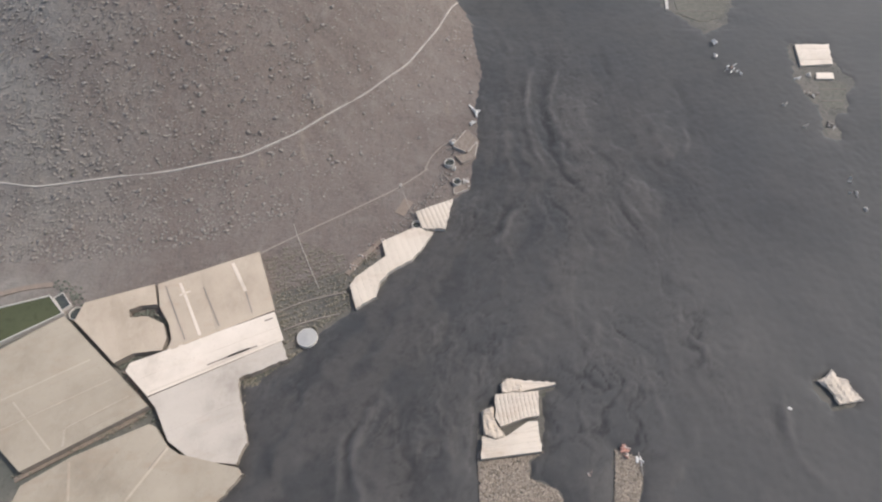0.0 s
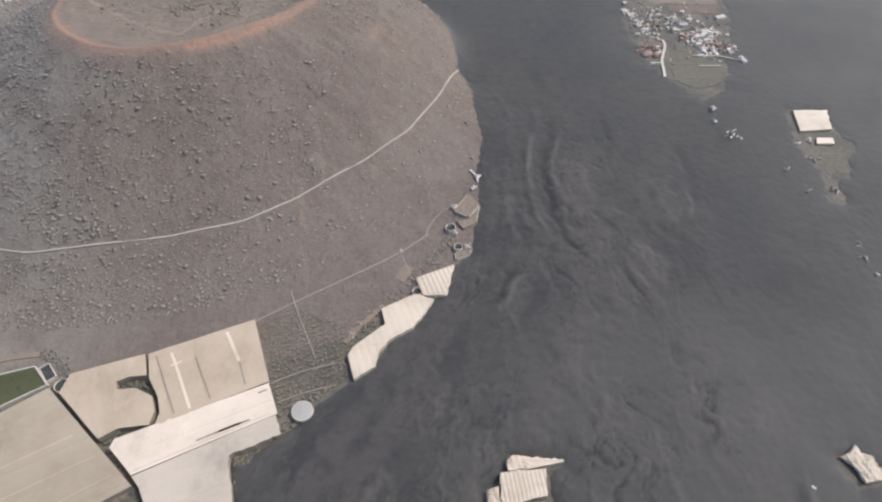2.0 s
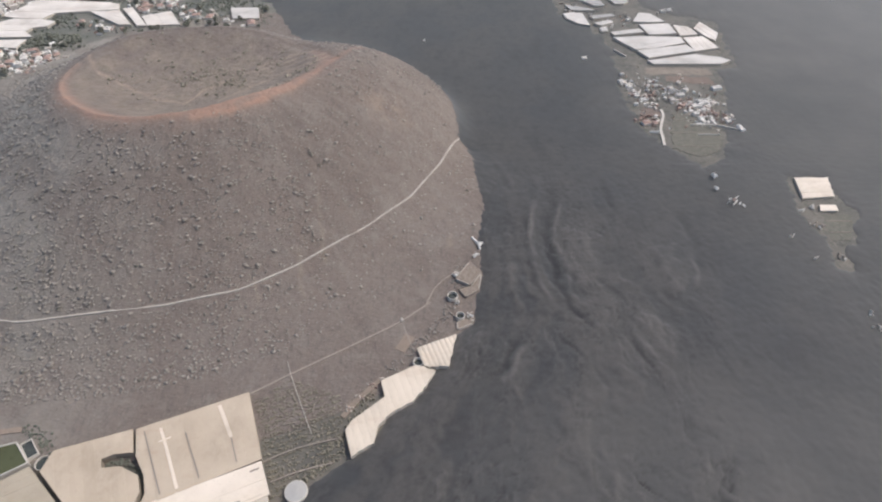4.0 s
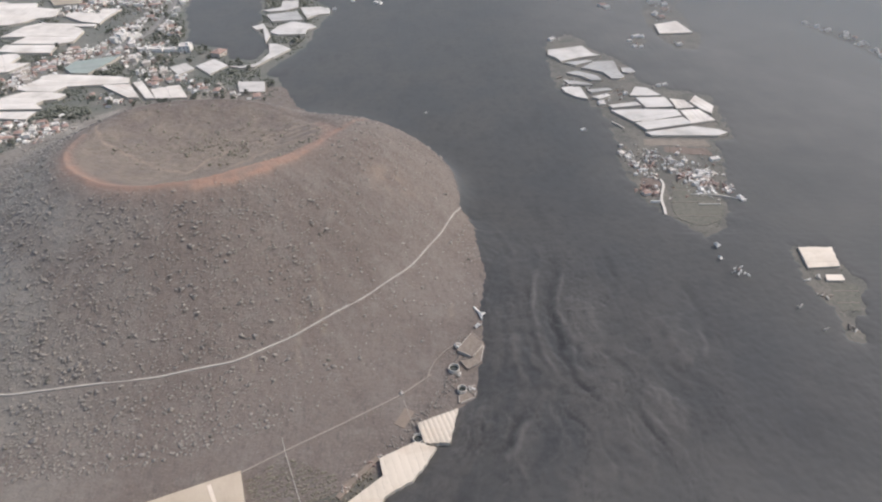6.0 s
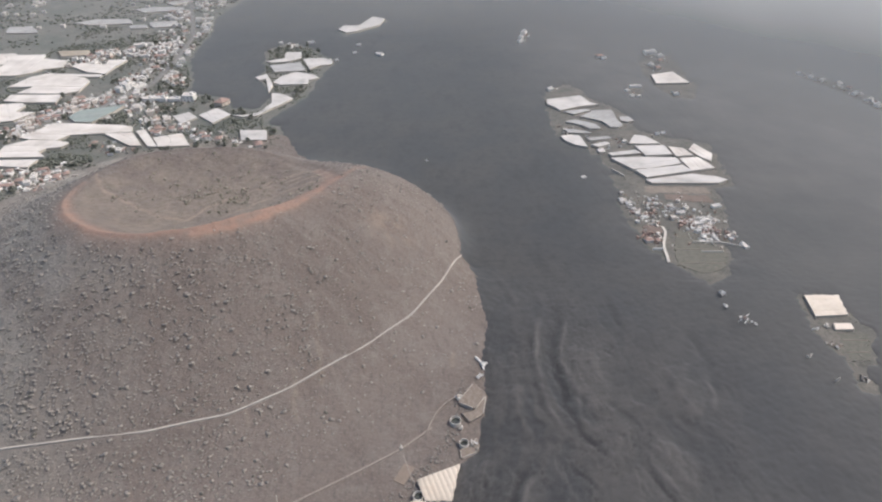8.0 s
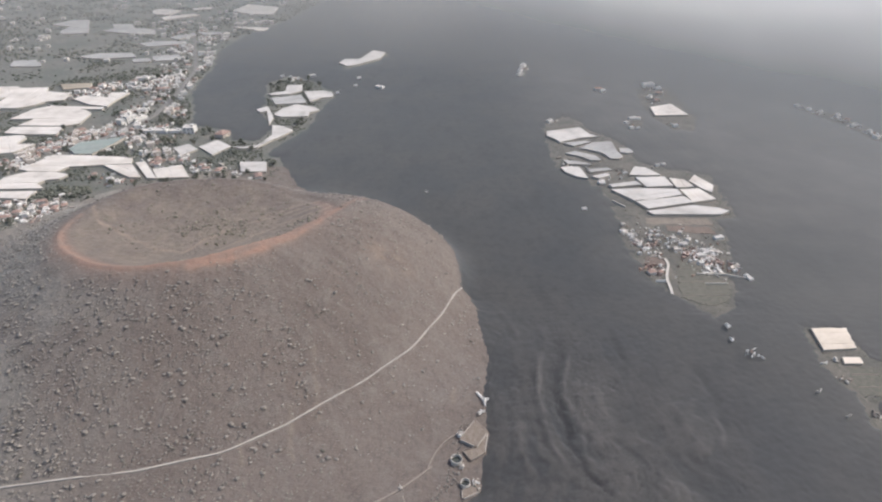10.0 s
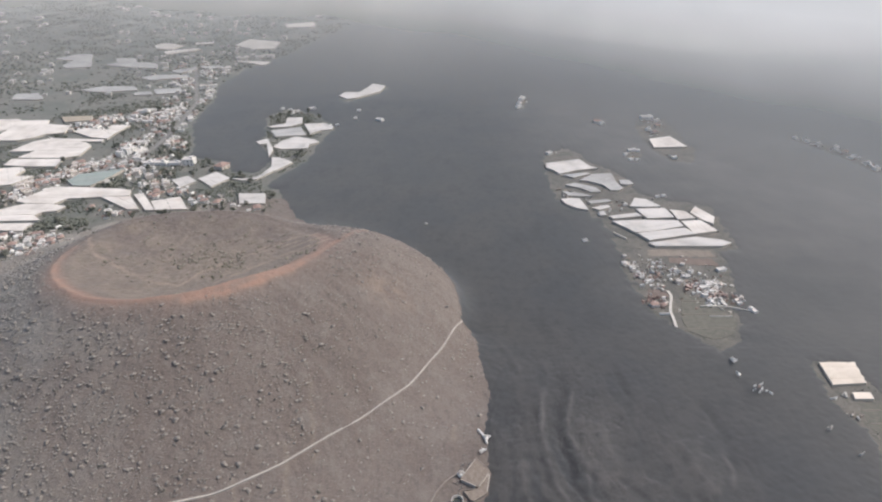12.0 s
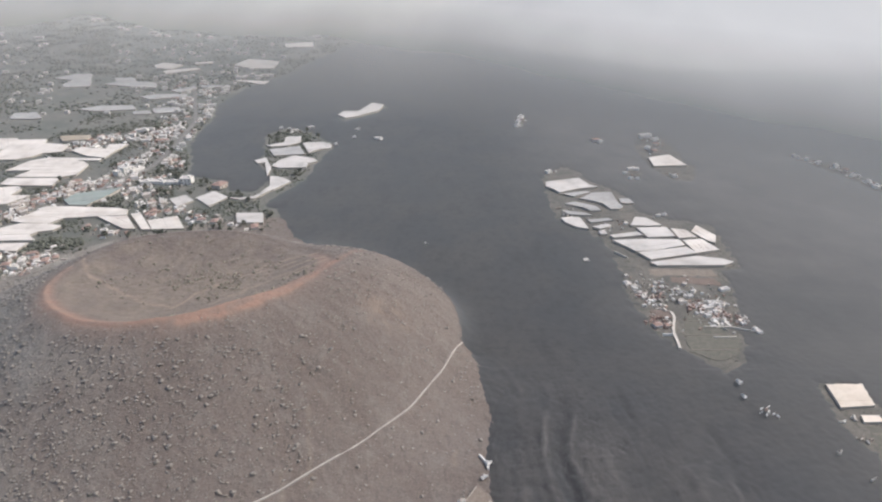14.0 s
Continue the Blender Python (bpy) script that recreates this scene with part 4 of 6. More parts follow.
# ---- plants ----
ICO_V = np.array([v.normalized() for v in [Vector(p) for p in ((0, -1, 1.618), (0, 1, 1.618), (0, -1, -1.618), (0, 1, -1.618), (1, 1.618, 0), (-1, 1.618, 0), (1, -1.618, 0), (-1, -1.618, 0),
                  (1.618, 0, 1), (-1.618, 0, 1), (1.618, 0, -1), (-1.618, 0, -1))]])
ICO_F = [(i, j, k) for i in range(12) for j in range(i + 1, 12) for k in range(j + 1, 12)
         if max(np.linalg.norm(ICO_V[i] - ICO_V[j]), np.linalg.norm(ICO_V[j] - ICO_V[k]), np.linalg.norm(ICO_V[i] - ICO_V[k])) < 1.2]
ICO_F = np.array([f if np.dot(np.cross(ICO_V[f[1]] - ICO_V[f[0]], ICO_V[f[2]] - ICO_V[f[0]]), ICO_V[f[0]]) > 0 else (f[0], f[2], f[1]) for f in ICO_F])


def clumps(name, centres, radii, mat, squash=0.75, seed=1, parent=None, label="", category="", kind=""):
    """Many small uneven leafy lumps in one mesh."""
    rng = np.random.default_rng(seed)
    n = len(centres)
    v = ICO_V[None] * rng.uniform(0.6, 1.25, (n, 12, 1)) * np.array(radii)[:, None, None]
    turn = rng.uniform(0, 2 * np.pi, n)
    c, s = np.cos(turn)[:, None], np.sin(turn)[:, None]
    v = np.stack([v[..., 0] * c - v[..., 1] * s, v[..., 0] * s + v[..., 1] * c, v[..., 2] * squash], -1) + np.array(centres)[:, None]
    f = (ICO_F[None] + 12 * np.arange(n)[:, None, None]).reshape(-1, 3)
    me = bpy.data.meshes.new(name)
    me.vertices.add(n * 12)
    me.vertices.foreach_set("co", v.ravel())
    me.loops.add(f.size)
    me.loops.foreach_set("vertex_index", f.ravel())
    me.polygons.add(len(f))
    me.polygons.foreach_set("loop_start", np.arange(0, f.size, 3))
    me.update(calc_edges=True)
    me.validate()
    me.polygons.foreach_set("use_smooth", np.ones(len(me.polygons), bool))
    me.materials.append(mat)
    ob = new(name, me)
    ob.parent = parent
    return tagged(ob, label, category, "", kind)


def doubled(x, y, z, r, rng):
    """Each plant as two overlapping lumps."""
    a, off = rng.uniform(0, 2 * np.pi, len(x)), r * 0.7
    return (np.concatenate([np.stack([x, y, z + 0.35 * r], -1), np.stack([x + off * np.cos(a), y + off * np.sin(a), z + 0.2 * r], -1)]), np.concatenate([r, r * rng.uniform(0.5, 0.9, len(r))]))


def cone_plants():
    rng = np.random.default_rng(11)
    n = 65000
    x, y = rng.uniform(-445, 60, n), rng.uniform(215, 640, n)
    r, deg = np.hypot(x - CENTRE[0], y - CENTRE[1]), np.degrees(np.arctan2(y - CENTRE[1], x - CENTRE[0]))
    off, z = r - cone_table(deg, 2), cone_height(x, y)
    thin = np.clip(0.42 + 0.35 * fbm(x / 40, y / 40, 3) + 0.34 * np.clip((-150 - x) / 150, -0.7, 1), 0.05, 1) * np.clip((off - 3) / 25, 0, 1)
    ok = (rng.random(n) < thin) & (z > 2.2) & (lava_depth(x, y) < -1) & (segment_distance(x, y, CANAL) > 2.5) & (off > 3)
    for ring in FOOTPRINTS:
        if ring[0][1] < 300:
            ok &= signed(x, y, ring) < -1.5
    x, y, z = x[ok], y[ok], z[ok]
    size = np.clip(0.30 + 0.50 * rng.gamma(1.9, 0.45, len(x)), 0.3, 1.7)
    pale = rng.random(len(x)) < 0.95
    for name, pick, mat, label in (("dry_shrubs", pale, DRY_BRUSH, "dry pale grey shrubs scattered over the cinder slope"), ("dark_shrubs", ~pale, DARK_BRUSH, "dark low shrubs scattered over the cinder slope")):
        c, rad = doubled(x[pick], y[pick], z[pick], size[pick], rng)
        clumps(name, c, rad, mat, 0.19, 3, None, label, "shrubs", "stuff")
    m = 6000
    x, y = rng.uniform(-300, -90, m), rng.uniform(395, 545, m)
    r, deg = np.hypot(x - CENTRE[0], y - CENTRE[1]), np.degrees(np.arctan2(y - CENTRE[1], x - CENTRE[0]))
    ok = (r < cone_table(deg, 2) - 7) & (rng.random(m) < np.clip(0.04 + 0.5 * fbm(x / 18, y / 18, 3) + 0.6 * np.exp(-((x + 185) / 38) ** 2 - ((y - 478) / 26) ** 2) + 0.5 * np.exp(-(segment_distance(x, y, RED_BROW) - 14) ** 2 / 60), 0, 1))
    x, y = x[ok], y[ok]
    c, rad = doubled(x, y, cone_height(x, y), np.clip(rng.gamma(2, 0.24, len(x)) + 0.25, 0.3, 1.4), rng)
    clumps("crater_scrub", c, rad, CRATER_BRUSH, 0.7, 5, None, "olive-grey scrub growing in the shallow crater", "shrubs", "stuff")


DARK_BRUSH = leaf_material("dark_brush", (0.10, 0.095, 0.08), (0.15, 0.135, 0.115))
CRATER_BRUSH = leaf_material("olive_brush", (0.150, 0.143, 0.108), (0.27, 0.245, 0.20))
cone_plants()


def scatter(box_, count, seed, keep):
    rng = np.random.default_rng(seed)
    x, y = rng.uniform(box_[0], box_[1], count), rng.uniform(box_[2], box_[3], count)
    ok = keep(x, y, rng)
    return x[ok], y[ok], rng


def clear(x, y, gap=2.0):
    free = np.ones(np.shape(x), bool)
    for ring in FOOTPRINTS:
        free &= signed(x, y, ring) < -gap
    return free


def banana_field():
    x, y, rng = scatter((-114, -50, 150, 240), 6500, 21, lambda x, y, g: inside(x, y, [(-112, 218), (-93, 234), (-62, 222), (-58, 204), (-55, 184), (-72, 168), (-90, 152), (-97, 178)])
                        & (np.sin((y * 0.93 - x * 0.38) * 1.75) > -0.35) & (lava_depth(x, y) < -1.5) & (g.random(len(x)) < 0.75))
    ok = clear(x, y, 1.0) & (np.hypot(x + 78, y - 163) > 7.5)
    x, y = x[ok], y[ok]
    clumps("banana_rows", np.stack([x, y, cone_height(x, y) + 0.35], -1), rng.uniform(0.35, 0.8, len(x)), BANANA, 0.4, 8, None, "withered banana plants in rows below the cone", "plants", "stuff")
    x, y, rng = scatter((18, 108, 50, 98), 20000, 22, lambda x, y, g: (bare(x, y) > 0.3) & clear(x, y, 0.6))
    clumps("dry_plantation", np.stack([x, y, 0.3 + 0 * x], -1), rng.uniform(0.35, 0.75, len(x)), DRY_CROP, 0.5, 9, None, "dense dry brown banana plants on a lava island", "plants", "stuff")


DRY_CROP = leaf_material("dry_crop", (0.165, 0.137, 0.105), (0.35, 0.295, 0.238))
banana_field()


# ---- water works ----
def tank(x, y, radius, height, label, cover=None, depth=1.0):
    z = land(x, y)
    root = thing("water_tank", x, y, z, 0, label, "water tank", "round water tanks")
    n, bm = 28, bmesh.new()
    loops = []
    for r, h in ((radius, -1.0), (radius, height), (radius - 0.35, height), (radius - 0.35, 0.1)):
        loops.append([bm.verts.new((r * math.cos(2 * math.pi * k / n), r * math.sin(2 * math.pi * k / n), h)) for k in range(n)])
    for lo, hi in zip(loops, loops[1:]):
        for k in range(n):
            bm.faces.new((lo[k], lo[(k + 1) % n], hi[(k + 1) % n], hi[k]))
    part("wall", bm, CONCRETE, root)
    bm = bmesh.new()
    top = height - depth if cover is None else height + 0.02
    rim = [bm.verts.new(((radius - 0.34) * math.cos(2 * math.pi * k / n), (radius - 0.34) * math.sin(2 * math.pi * k / n), top)) for k in range(n)]
    if cover is None:
        bm.faces.new(rim)
        part("water_surface", bm, DARK_WATER, root)
    else:
        apex = bm.verts.new((0, 0, height + 0.6))
        for k in range(n):
            bm.faces.new((rim[k], rim[(k + 1) % n], apex))
        part("cover", bm, cover, root)
    return root


tank(-16, 245, 3.2, 3.0, "round concrete water tank beside a cream greenhouse", depth=2.2)
tank(11, 282, 3.0, 2.8, "open round concrete tank near the lava edge", depth=2.2)
tank(6, 299, 3.6, 3.0, "pale round concrete tank beside ruined terraces", depth=2.0)
tank(-78, 163, 6.0, 3.0, "large round tank with white cover beside the banana field", CLOTH_ASH)
tank(-218.5, 179.5, 4.4, 1.6, "round concrete basin beside the reservoir", depth=1.2)


def reservoir():
    ring = [(-300, 172), (-238, 191), (-226, 179), (-255, 160.5), (-288, 139)]
    mx, my = -258.0, 171.0
    root = thing("reservoir", mx, my, 0, 0, "rectangular irrigation reservoir filled with green algae water", "reservoir")
    local = [(x - mx, y - my) for x, y in ring]
    bm = bmesh.new()
    bm.faces.new([bm.verts.new((x, y, 2.6)) for x, y in reversed(local)])
    bmesh.ops.recalc_face_normals(bm, faces=bm.faces[:])
    part("water_surface", bm, ALGAE, root)
    for a, b in zip(local, local[1:] + local[:1]):
        long, way = math.dist(a, b), math.atan2(b[1] - a[1], b[0] - a[0])
        ob = part("wall", box(-0.3, long + 0.3, -0.35, 0.35, -1.0, 3.4, 0.08), CONCRETE, root)
        ob.matrix_local = pose(*a, 0, 0, 0, math.degrees(way))


reservoir()


def small_basin():
    root = thing("settling_basin", -229.5, 187.5, 0, -48, "small dark settling basin beside the green reservoir", "basin")
    part("water_surface", box(-5.6, 5.6, -2.6, 2.6, 0, 1.6), DARK_WATER, root)
    for x0, x1, y0, y1 in ((-6, 6, -3, -2.6), (-6, 6, 2.6, 3), (-6, -5.6, -2.6, 2.6), (5.6, 6, -2.6, 2.6)):
        part("wall", box(x0, x1, y0, y1, -1, 2.6, 0.05), CONCRETE, root)


small_basin()
RED_TRACK = plain("brown_earth", (0.21, 0.17, 0.138), (0.255, 0.205, 0.165), 0.2)


def wall_run(line, height, width, label, mat=None, name="wall_fragment", category="wall", base=None):
    lift = base if base is not None else 0.0
    ob = mesh_object(name, *strip_mesh(line, width, height, 0.8, (lambda x, y: land(x, y) + lift)), mat or STONE)
    return tagged(ob, label, category)


wall_run([(-97, 246), (-93, 235.5), (-78, 203), (-75, 197)], 0.7, 0.45, "pale dry-stone wall crossing the banana field", STONE_PALE, "field_wall")
wall_run([(-99, 180.4), (-87, 187), (-74, 191), (-58, 195)], 0.9, 0.8, "pale dry-stone terrace wall in the banana field", STONE, "field_wall")
wall_run([(-93, 169), (-80, 175), (-61, 180)], 0.8, 0.8, "low dry-stone terrace wall in the banana field", STONE, "field_wall")
wall_run([(-28, 255), (-24, 262), (-22, 267)], 0.35, 7.0, "rusty-brown bare earth beside a water tank", RED_TRACK, "dirt_patch", "earth")
wall_run([(-59, 208), (-49, 222), (-39, 233)], 0.7, 3.2, "reddish earth track beside a cream greenhouse", RED_TRACK, "dirt_track", "track")
wall_run([(-220, 83), (-196, 98), (-160, 119), (-180, 143)], 0.3, 2.6, "brown dirt lane between greenhouses", RED_TRACK, "dirt_track", "track")
wall_run([(-12, 292), (-8, 305), (2, 318), (10, 322)], 0.9, 0.8, "low stone wall at the foot of the cone", STONE, "field_wall")
wall_run([(-26, 274), (-21, 260), (-17, 249)], 0.4, 0.9, "pale narrow path leading down to a tank", STONE, "footpath")


# ---- houses ----
def house(label, w, d, h, walls, roof, hip=True, storeys=1, name="house", category="house", group="houses of the town"):
    root = thing(name, 0, 0, 0, 0, label, category, group)
    part("body", box(-w / 2, w / 2, -d / 2, d / 2, -0.8, h, 0.04), walls, root)
    bm = bmesh.new()
    if hip:
        o = 0.6
        low = [bm.verts.new((sx * (w / 2 + o), sy * (d / 2 + o), h - 0.05)) for sx, sy in ((-1, -1), (1, -1), (1, 1), (-1, 1))]
        eave = [bm.verts.new((v.co.x, v.co.y, h + 0.2)) for v in low]
        ridge = [bm.verts.new((s * max(0.4, (w - d) / 2), 0, h + 0.2 + d * 0.22)) for s in (-1, 1)]
        bm.faces.new(low[::-1])
        for k in range(4):
            bm.faces.new((low[k], low[(k + 1) % 4], eave[(k + 1) % 4], eave[k]))
        bm.faces.new((eave[0], eave[1], ridge[1], ridge[0]))
        bm.faces.new((eave[2], eave[3], ridge[0], ridge[1]))
        bm.faces.new((eave[1], eave[2], ridge[1]))
        bm.faces.new((eave[3], eave[0], ridge[0]))
        part("roof", bm, roof, root)
    else:
        part("roof", box(-w / 2 + 0.25, w / 2 - 0.25, -d / 2 + 0.25, d / 2 - 0.25, h - 0.1, h + 0.06), roof, root)
        for x0, x1, y0, y1 in ((-w / 2, w / 2, -d / 2, -d / 2 + 0.25), (-w / 2, w / 2, d / 2 - 0.25, d / 2), (-w / 2, -w / 2 + 0.25, -d / 2 + 0.25, d / 2 - 0.25), (w / 2 - 0.25, w / 2, -d / 2 + 0.25, d / 2 - 0.25)):
            part("parapet", box(x0, x1, y0, y1, h + 0.002, h + 0.55), walls, root)
        part("stair_hut", box(w * 0.1, w * 0.35, -d * 0.1, d * 0.25, h + 0.05, h + 2.3, 0.03), walls, root)
    level = h / storeys
    for s in range(storeys):
        for k in range(max(2, int(w // 4))):
            x = -w / 2 + (k + 0.5) * w / max(2, int(w // 4))
            for side in (-1, 1):
                if s == 0 and k == 1 and side == -1:
                    part("door", box(x - 0.5, x + 0.5, side * d / 2 - 0.05, side * d / 2 + 0.05, 0, 2.1), WOOD, root)
                else:
                    pane = part("window", box(x - 0.7, x + 0.7, side * d / 2 - 0.04, side * d / 2 + 0.04, s * level + 0.9, s * level + 2.3), FLAT_ROOF, root)
                    part("pane", box(x - 0.58, x + 0.58, side * d / 2 - 0.06, side * d / 2 + 0.06, s * level + 1.02, s * level + 2.18), GLASS_DARK, pane)
    return root


PROTOTYPES = [
    house("small white flat-roofed house", 10, 8, 3.4, PLASTER, FLAT_ROOF, False),
    house("two-storey white house with flat roof", 12, 10, 6.4, PLASTER, FLAT_ROOF, False, 2),
    house("white house with terracotta hipped roof", 13, 9, 3.6, PLASTER, TILE, True),
    house("cream house with terracotta hipped roof", 11, 9, 3.6, PLASTER_WARM, TILE, True),
    house("cream two-storey flat-roofed house", 11, 11, 6.4, PLASTER_WARM, FLAT_ROOF, False, 2),
    house("long white flat-roofed storehouse", 20, 10, 4.6, PLASTER, FLAT_ROOF, False),
]
ALL_HOUSES = []


def put_house(kind, x, y, turn, scale=1.0, group=None):
    ob = copy_thing(PROTOTYPES[kind], pose(x, y, 0, 0, 0, turn))
    ob.scale = (scale,) * 3
    ALL_HOUSES.append((x, y))
    if group:
        ob["group"] = group
    return ob


def place_houses():
    rng = random.Random(5)
    spots = []

    def row(line, count, wide, kinds, turn, group, scale=(0.65, 0.95), near=10):
        total = [math.dist(a, b) for a, b in zip(line, line[1:])]
        made = tries = 0
        while made < count and tries < count * 30:
            tries += 1
            s = rng.uniform(0, sum(total))
            for (a, b), length in zip(zip(line, line[1:]), total):
                if s <= length:
                    break
                s -= length
            k = s / length
            x, y = a[0] + (b[0] - a[0]) * k + rng.uniform(-wide, wide), a[1] + (b[1] - a[1]) * k + rng.uniform(-wide, wide)
            if any(math.hypot(x - u, y - v) < near for u, v in spots) or not clear(np.array([x]), np.array([y]), 6)[0] or lava_depth(np.array([x]), np.array([y]))[0] > -5 or land(x, y) > 1.2:
                continue
            if segment_distance(np.array([x]), np.array([y]), ROAD)[0] < 8:
                continue
            spots.append((x, y))
            put_house(rng.choice(kinds), x, y, turn + rng.uniform(-12, 12) + rng.choice((0, 90)), rng.uniform(*scale), group)
            made += 1

    row(ROAD, 75, 42, (0, 0, 1, 1, 2, 4, 5), 25, "houses of the town", (0.5, 0.85), 9)
    row([(-600, 1040), (-520, 1080), (-440, 1120)], 34, 35, (0, 1, 2, 4, 5), 10, "houses of the town", (0.5, 0.85), 9)
    row([(-500, 600), (-480, 636), (-440, 622), (-420, 640)], 30, 22, (0, 0, 2, 3, 1), 20, "hamlet beside the cone", (0.45, 0.75), 8)
    row([(-540, 740), (-520, 800), (-500, 845), (-440, 860)], 30, 16, (0, 0, 2, 4), 35, "houses of the town", (0.5, 0.85), 9)
    row([(-425, 726), (-384, 700), (-300, 748), (-209, 722)], 9, 8, (0, 0, 2, 3), 10, "houses behind the cone", (0.6, 0.9), 11)
    row([(-400, 830), (-370, 800), (-340, 760)], 14, 20, (0, 2, 3, 4), 20, "houses of the town", (0.5, 0.85), 9)
    village = "houses on the large lava island"
    for n, (x, y) in enumerate(((184, 601), (180, 588), (186, 577), (189, 568), (186, 545), (195, 554), (206, 580), (213, 580), (237, 584), (233, 561), (241, 571), (222, 551), (239, 549), (230, 532), (238, 527), (247, 534),
                                (260, 546), (250, 517), (240, 517), (265, 515), (272, 503), (272, 574), (248, 545), (253, 539), (243, 541), (190, 560), (209, 587))):
        kind, turn = rng.choice((0, 0, 0, 1, 4, 5)), 8 + rng.uniform(-10, 10) + rng.choice((0, 90, 45))
        put_house(kind, x, y, turn, rng.uniform(0.28, 0.48), village)
    put_house(2, 188, 512, 12, 0.55, village), put_house(3, 196, 512, 100, 0.45, village), put_house(5, 233, 562, 4, 0.4, village)
    far = "houses on far lava islands"
    spots = [(0, 154, 908, 30, 0.8), (0, 264, 904, 20, 0.6), (5, 277, 920, 10, 0.6), (0, 266, 883, 20, 0.6), (0, 275, 882, 10, 0.5), (0, 286, 920, 70, 0.6), (2, 257, 1062, 10, 0.9), (0, 262, 1052, 20, 0.8), (5, 148, 1203, 70, 0.9),
                                    (0, 140, 1175, 60, 0.9), (0, 136, 1150, 30, 0.9), (5, 345, 1082, 5, 1.0), (0, 357, 1066, 10, 0.9), (3, 350, 1040, 30, 0.8), (0, 330, 1019, 60, 0.9), (3, 336, 1004, 20, 0.8)]
    spots += [(0, 330, 890, 5, 0.7), (0, 545, 978, 30, 0.7), (0, 556, 962, 40, 0.7), (0, 566, 948, 20, 0.7), (5, 584, 932, 70, 0.6), (3, 588, 915, 50, 0.7), (0, 583, 890, 10, 0.7), (0, 593, 868, 40, 0.7),
                                    (0, 590, 846, 30, 0.9), (0, -172, 1044, 10, 0.6), (0, -146, 1128, 15, 0.7), (0, -147, 1083, 15, 0.6), (5, -105, 1072, -35, 0.7)]
    spots += [(0, -282, 1138, 15, 0.7), (0, -267, 1133, 15, 0.6), (0, -252, 1126, 15, 0.6), (5, -230, 1141, 15, 0.6), (0, 264, 752, 10, 0.5), (0, 272, 755, 10, 0.5), (0, 190, 721, 10, 0.6), (0, 183, 703, 10, 0.6), (0, 218, 729, 10, 0.5), (0, 151, 636, 10, 0.5)]
    for kind, x, y, turn, scale in spots:
        put_house(kind, x, y, turn, scale, far)


def distant_houses():
    """Small white houses far beyond the town, joined, with flat and pitched roofs."""
    rng = np.random.default_rng(61)
    verts, faces = [], []
    for area, count, size in (((-1500, -470, 1230, 1420), 120, (6, 11)), ((-1800, -420, 1420, 2050), 190, (6, 13)), ((-2400, -380, 2050, 2900), 130, (12, 26)), ((-480, -400, 1380, 1600), 25, (8, 14))):
        x, y = rng.uniform(area[0], area[1], count), rng.uniform(area[2], area[3], count)
        ok = clear(x, y, 5) & (lava_depth(x, y) < -8) & (fbm(x / 130, y / 130, 2) > -0.12)
        for u, v in zip(x[ok], y[ok]):
            w, d, h, a = rng.uniform(*size) / 2, rng.uniform(*size) / 2.6, rng.uniform(3, 7), rng.uniform(0, 0.6)
            c, s, b = math.cos(a), math.sin(a), len(verts)
            rise = rng.choice((0.3, 1.6))
            for z in (-0.8, h):
                verts += [(u + px * w * c - py * d * s, v + px * w * s + py * d * c, z) for px, py in ((-1, -1), (1, -1), (1, 1), (-1, 1))]
            verts += [(u - w * 0.7 * c, v - w * 0.7 * s, h + rise), (u + w * 0.7 * c, v + w * 0.7 * s, h + rise)]
            faces += [(b + k, b + (k + 1) % 4, b + 4 + (k + 1) % 4, b + 4 + k) for k in range(4)]
            faces += [(b + 4, b + 5, b + 9, b + 8), (b + 6, b + 7, b + 8, b + 9), (b + 5, b + 6, b + 9), (b + 7, b + 4, b + 8)]
    tagged(mesh_object("distant_houses", verts, faces, FLAT_ROOF), "small distant white houses scattered among orchards", "houses", "", "stuff")


ROAD = [(-480, 790), (-467, 821), (-460, 851), (-450, 887), (-435, 913), (-429, 935), (-431, 1004), (-433, 1047), (-442, 1118), (-450, 1184), (-500, 1330), (-560, 1500)]
flat = lambda x, y: 0.0
tagged(mesh_object("road", *strip_mesh(ROAD, 6, 0.35, 0.8, flat), ASPHALT), "grey asphalt main road through the town", "road", "", "structure")
tagged(mesh_object("island_road", *strip_mesh([(196, 478), (198, 488), (198, 501), (203, 515), (209, 528), (207, 536)], 2.4, 0.7, 0.8, flat), CONCRETE), "pale concrete lane cut off by lava", "road", "", "structure")
put_house(5, -392, 866, -2, 1.0), put_house(5, -371, 865, -2, 0.9), put_house(5, -410, 866, -2, 0.9), put_house(1, -352, 868, 0, 1.3), put_house(3, -302, 852, 70, 1.5), put_house(1, -455, 912, 60, 1.4), put_house(5, -442, 917, 60, 1.0)
place_houses()
distant_houses()
PROTOTYPES[0].matrix_world, PROTOTYPES[1].matrix_world, PROTOTYPES[2].matrix_world = pose(-484, 618, 0, 0, 0, 20), pose(-462, 903, 0, 0, 0, 70), pose(-470, 610, 0, 0, 0, 5)
PROTOTYPES[3].matrix_world, PROTOTYPES[4].matrix_world, PROTOTYPES[5].matrix_world = pose(-505, 870, 0, 0, 0, 30), pose(-410, 950, 0, 0, 0, 15), pose(-520, 1120, 0, 0, 0, 10)


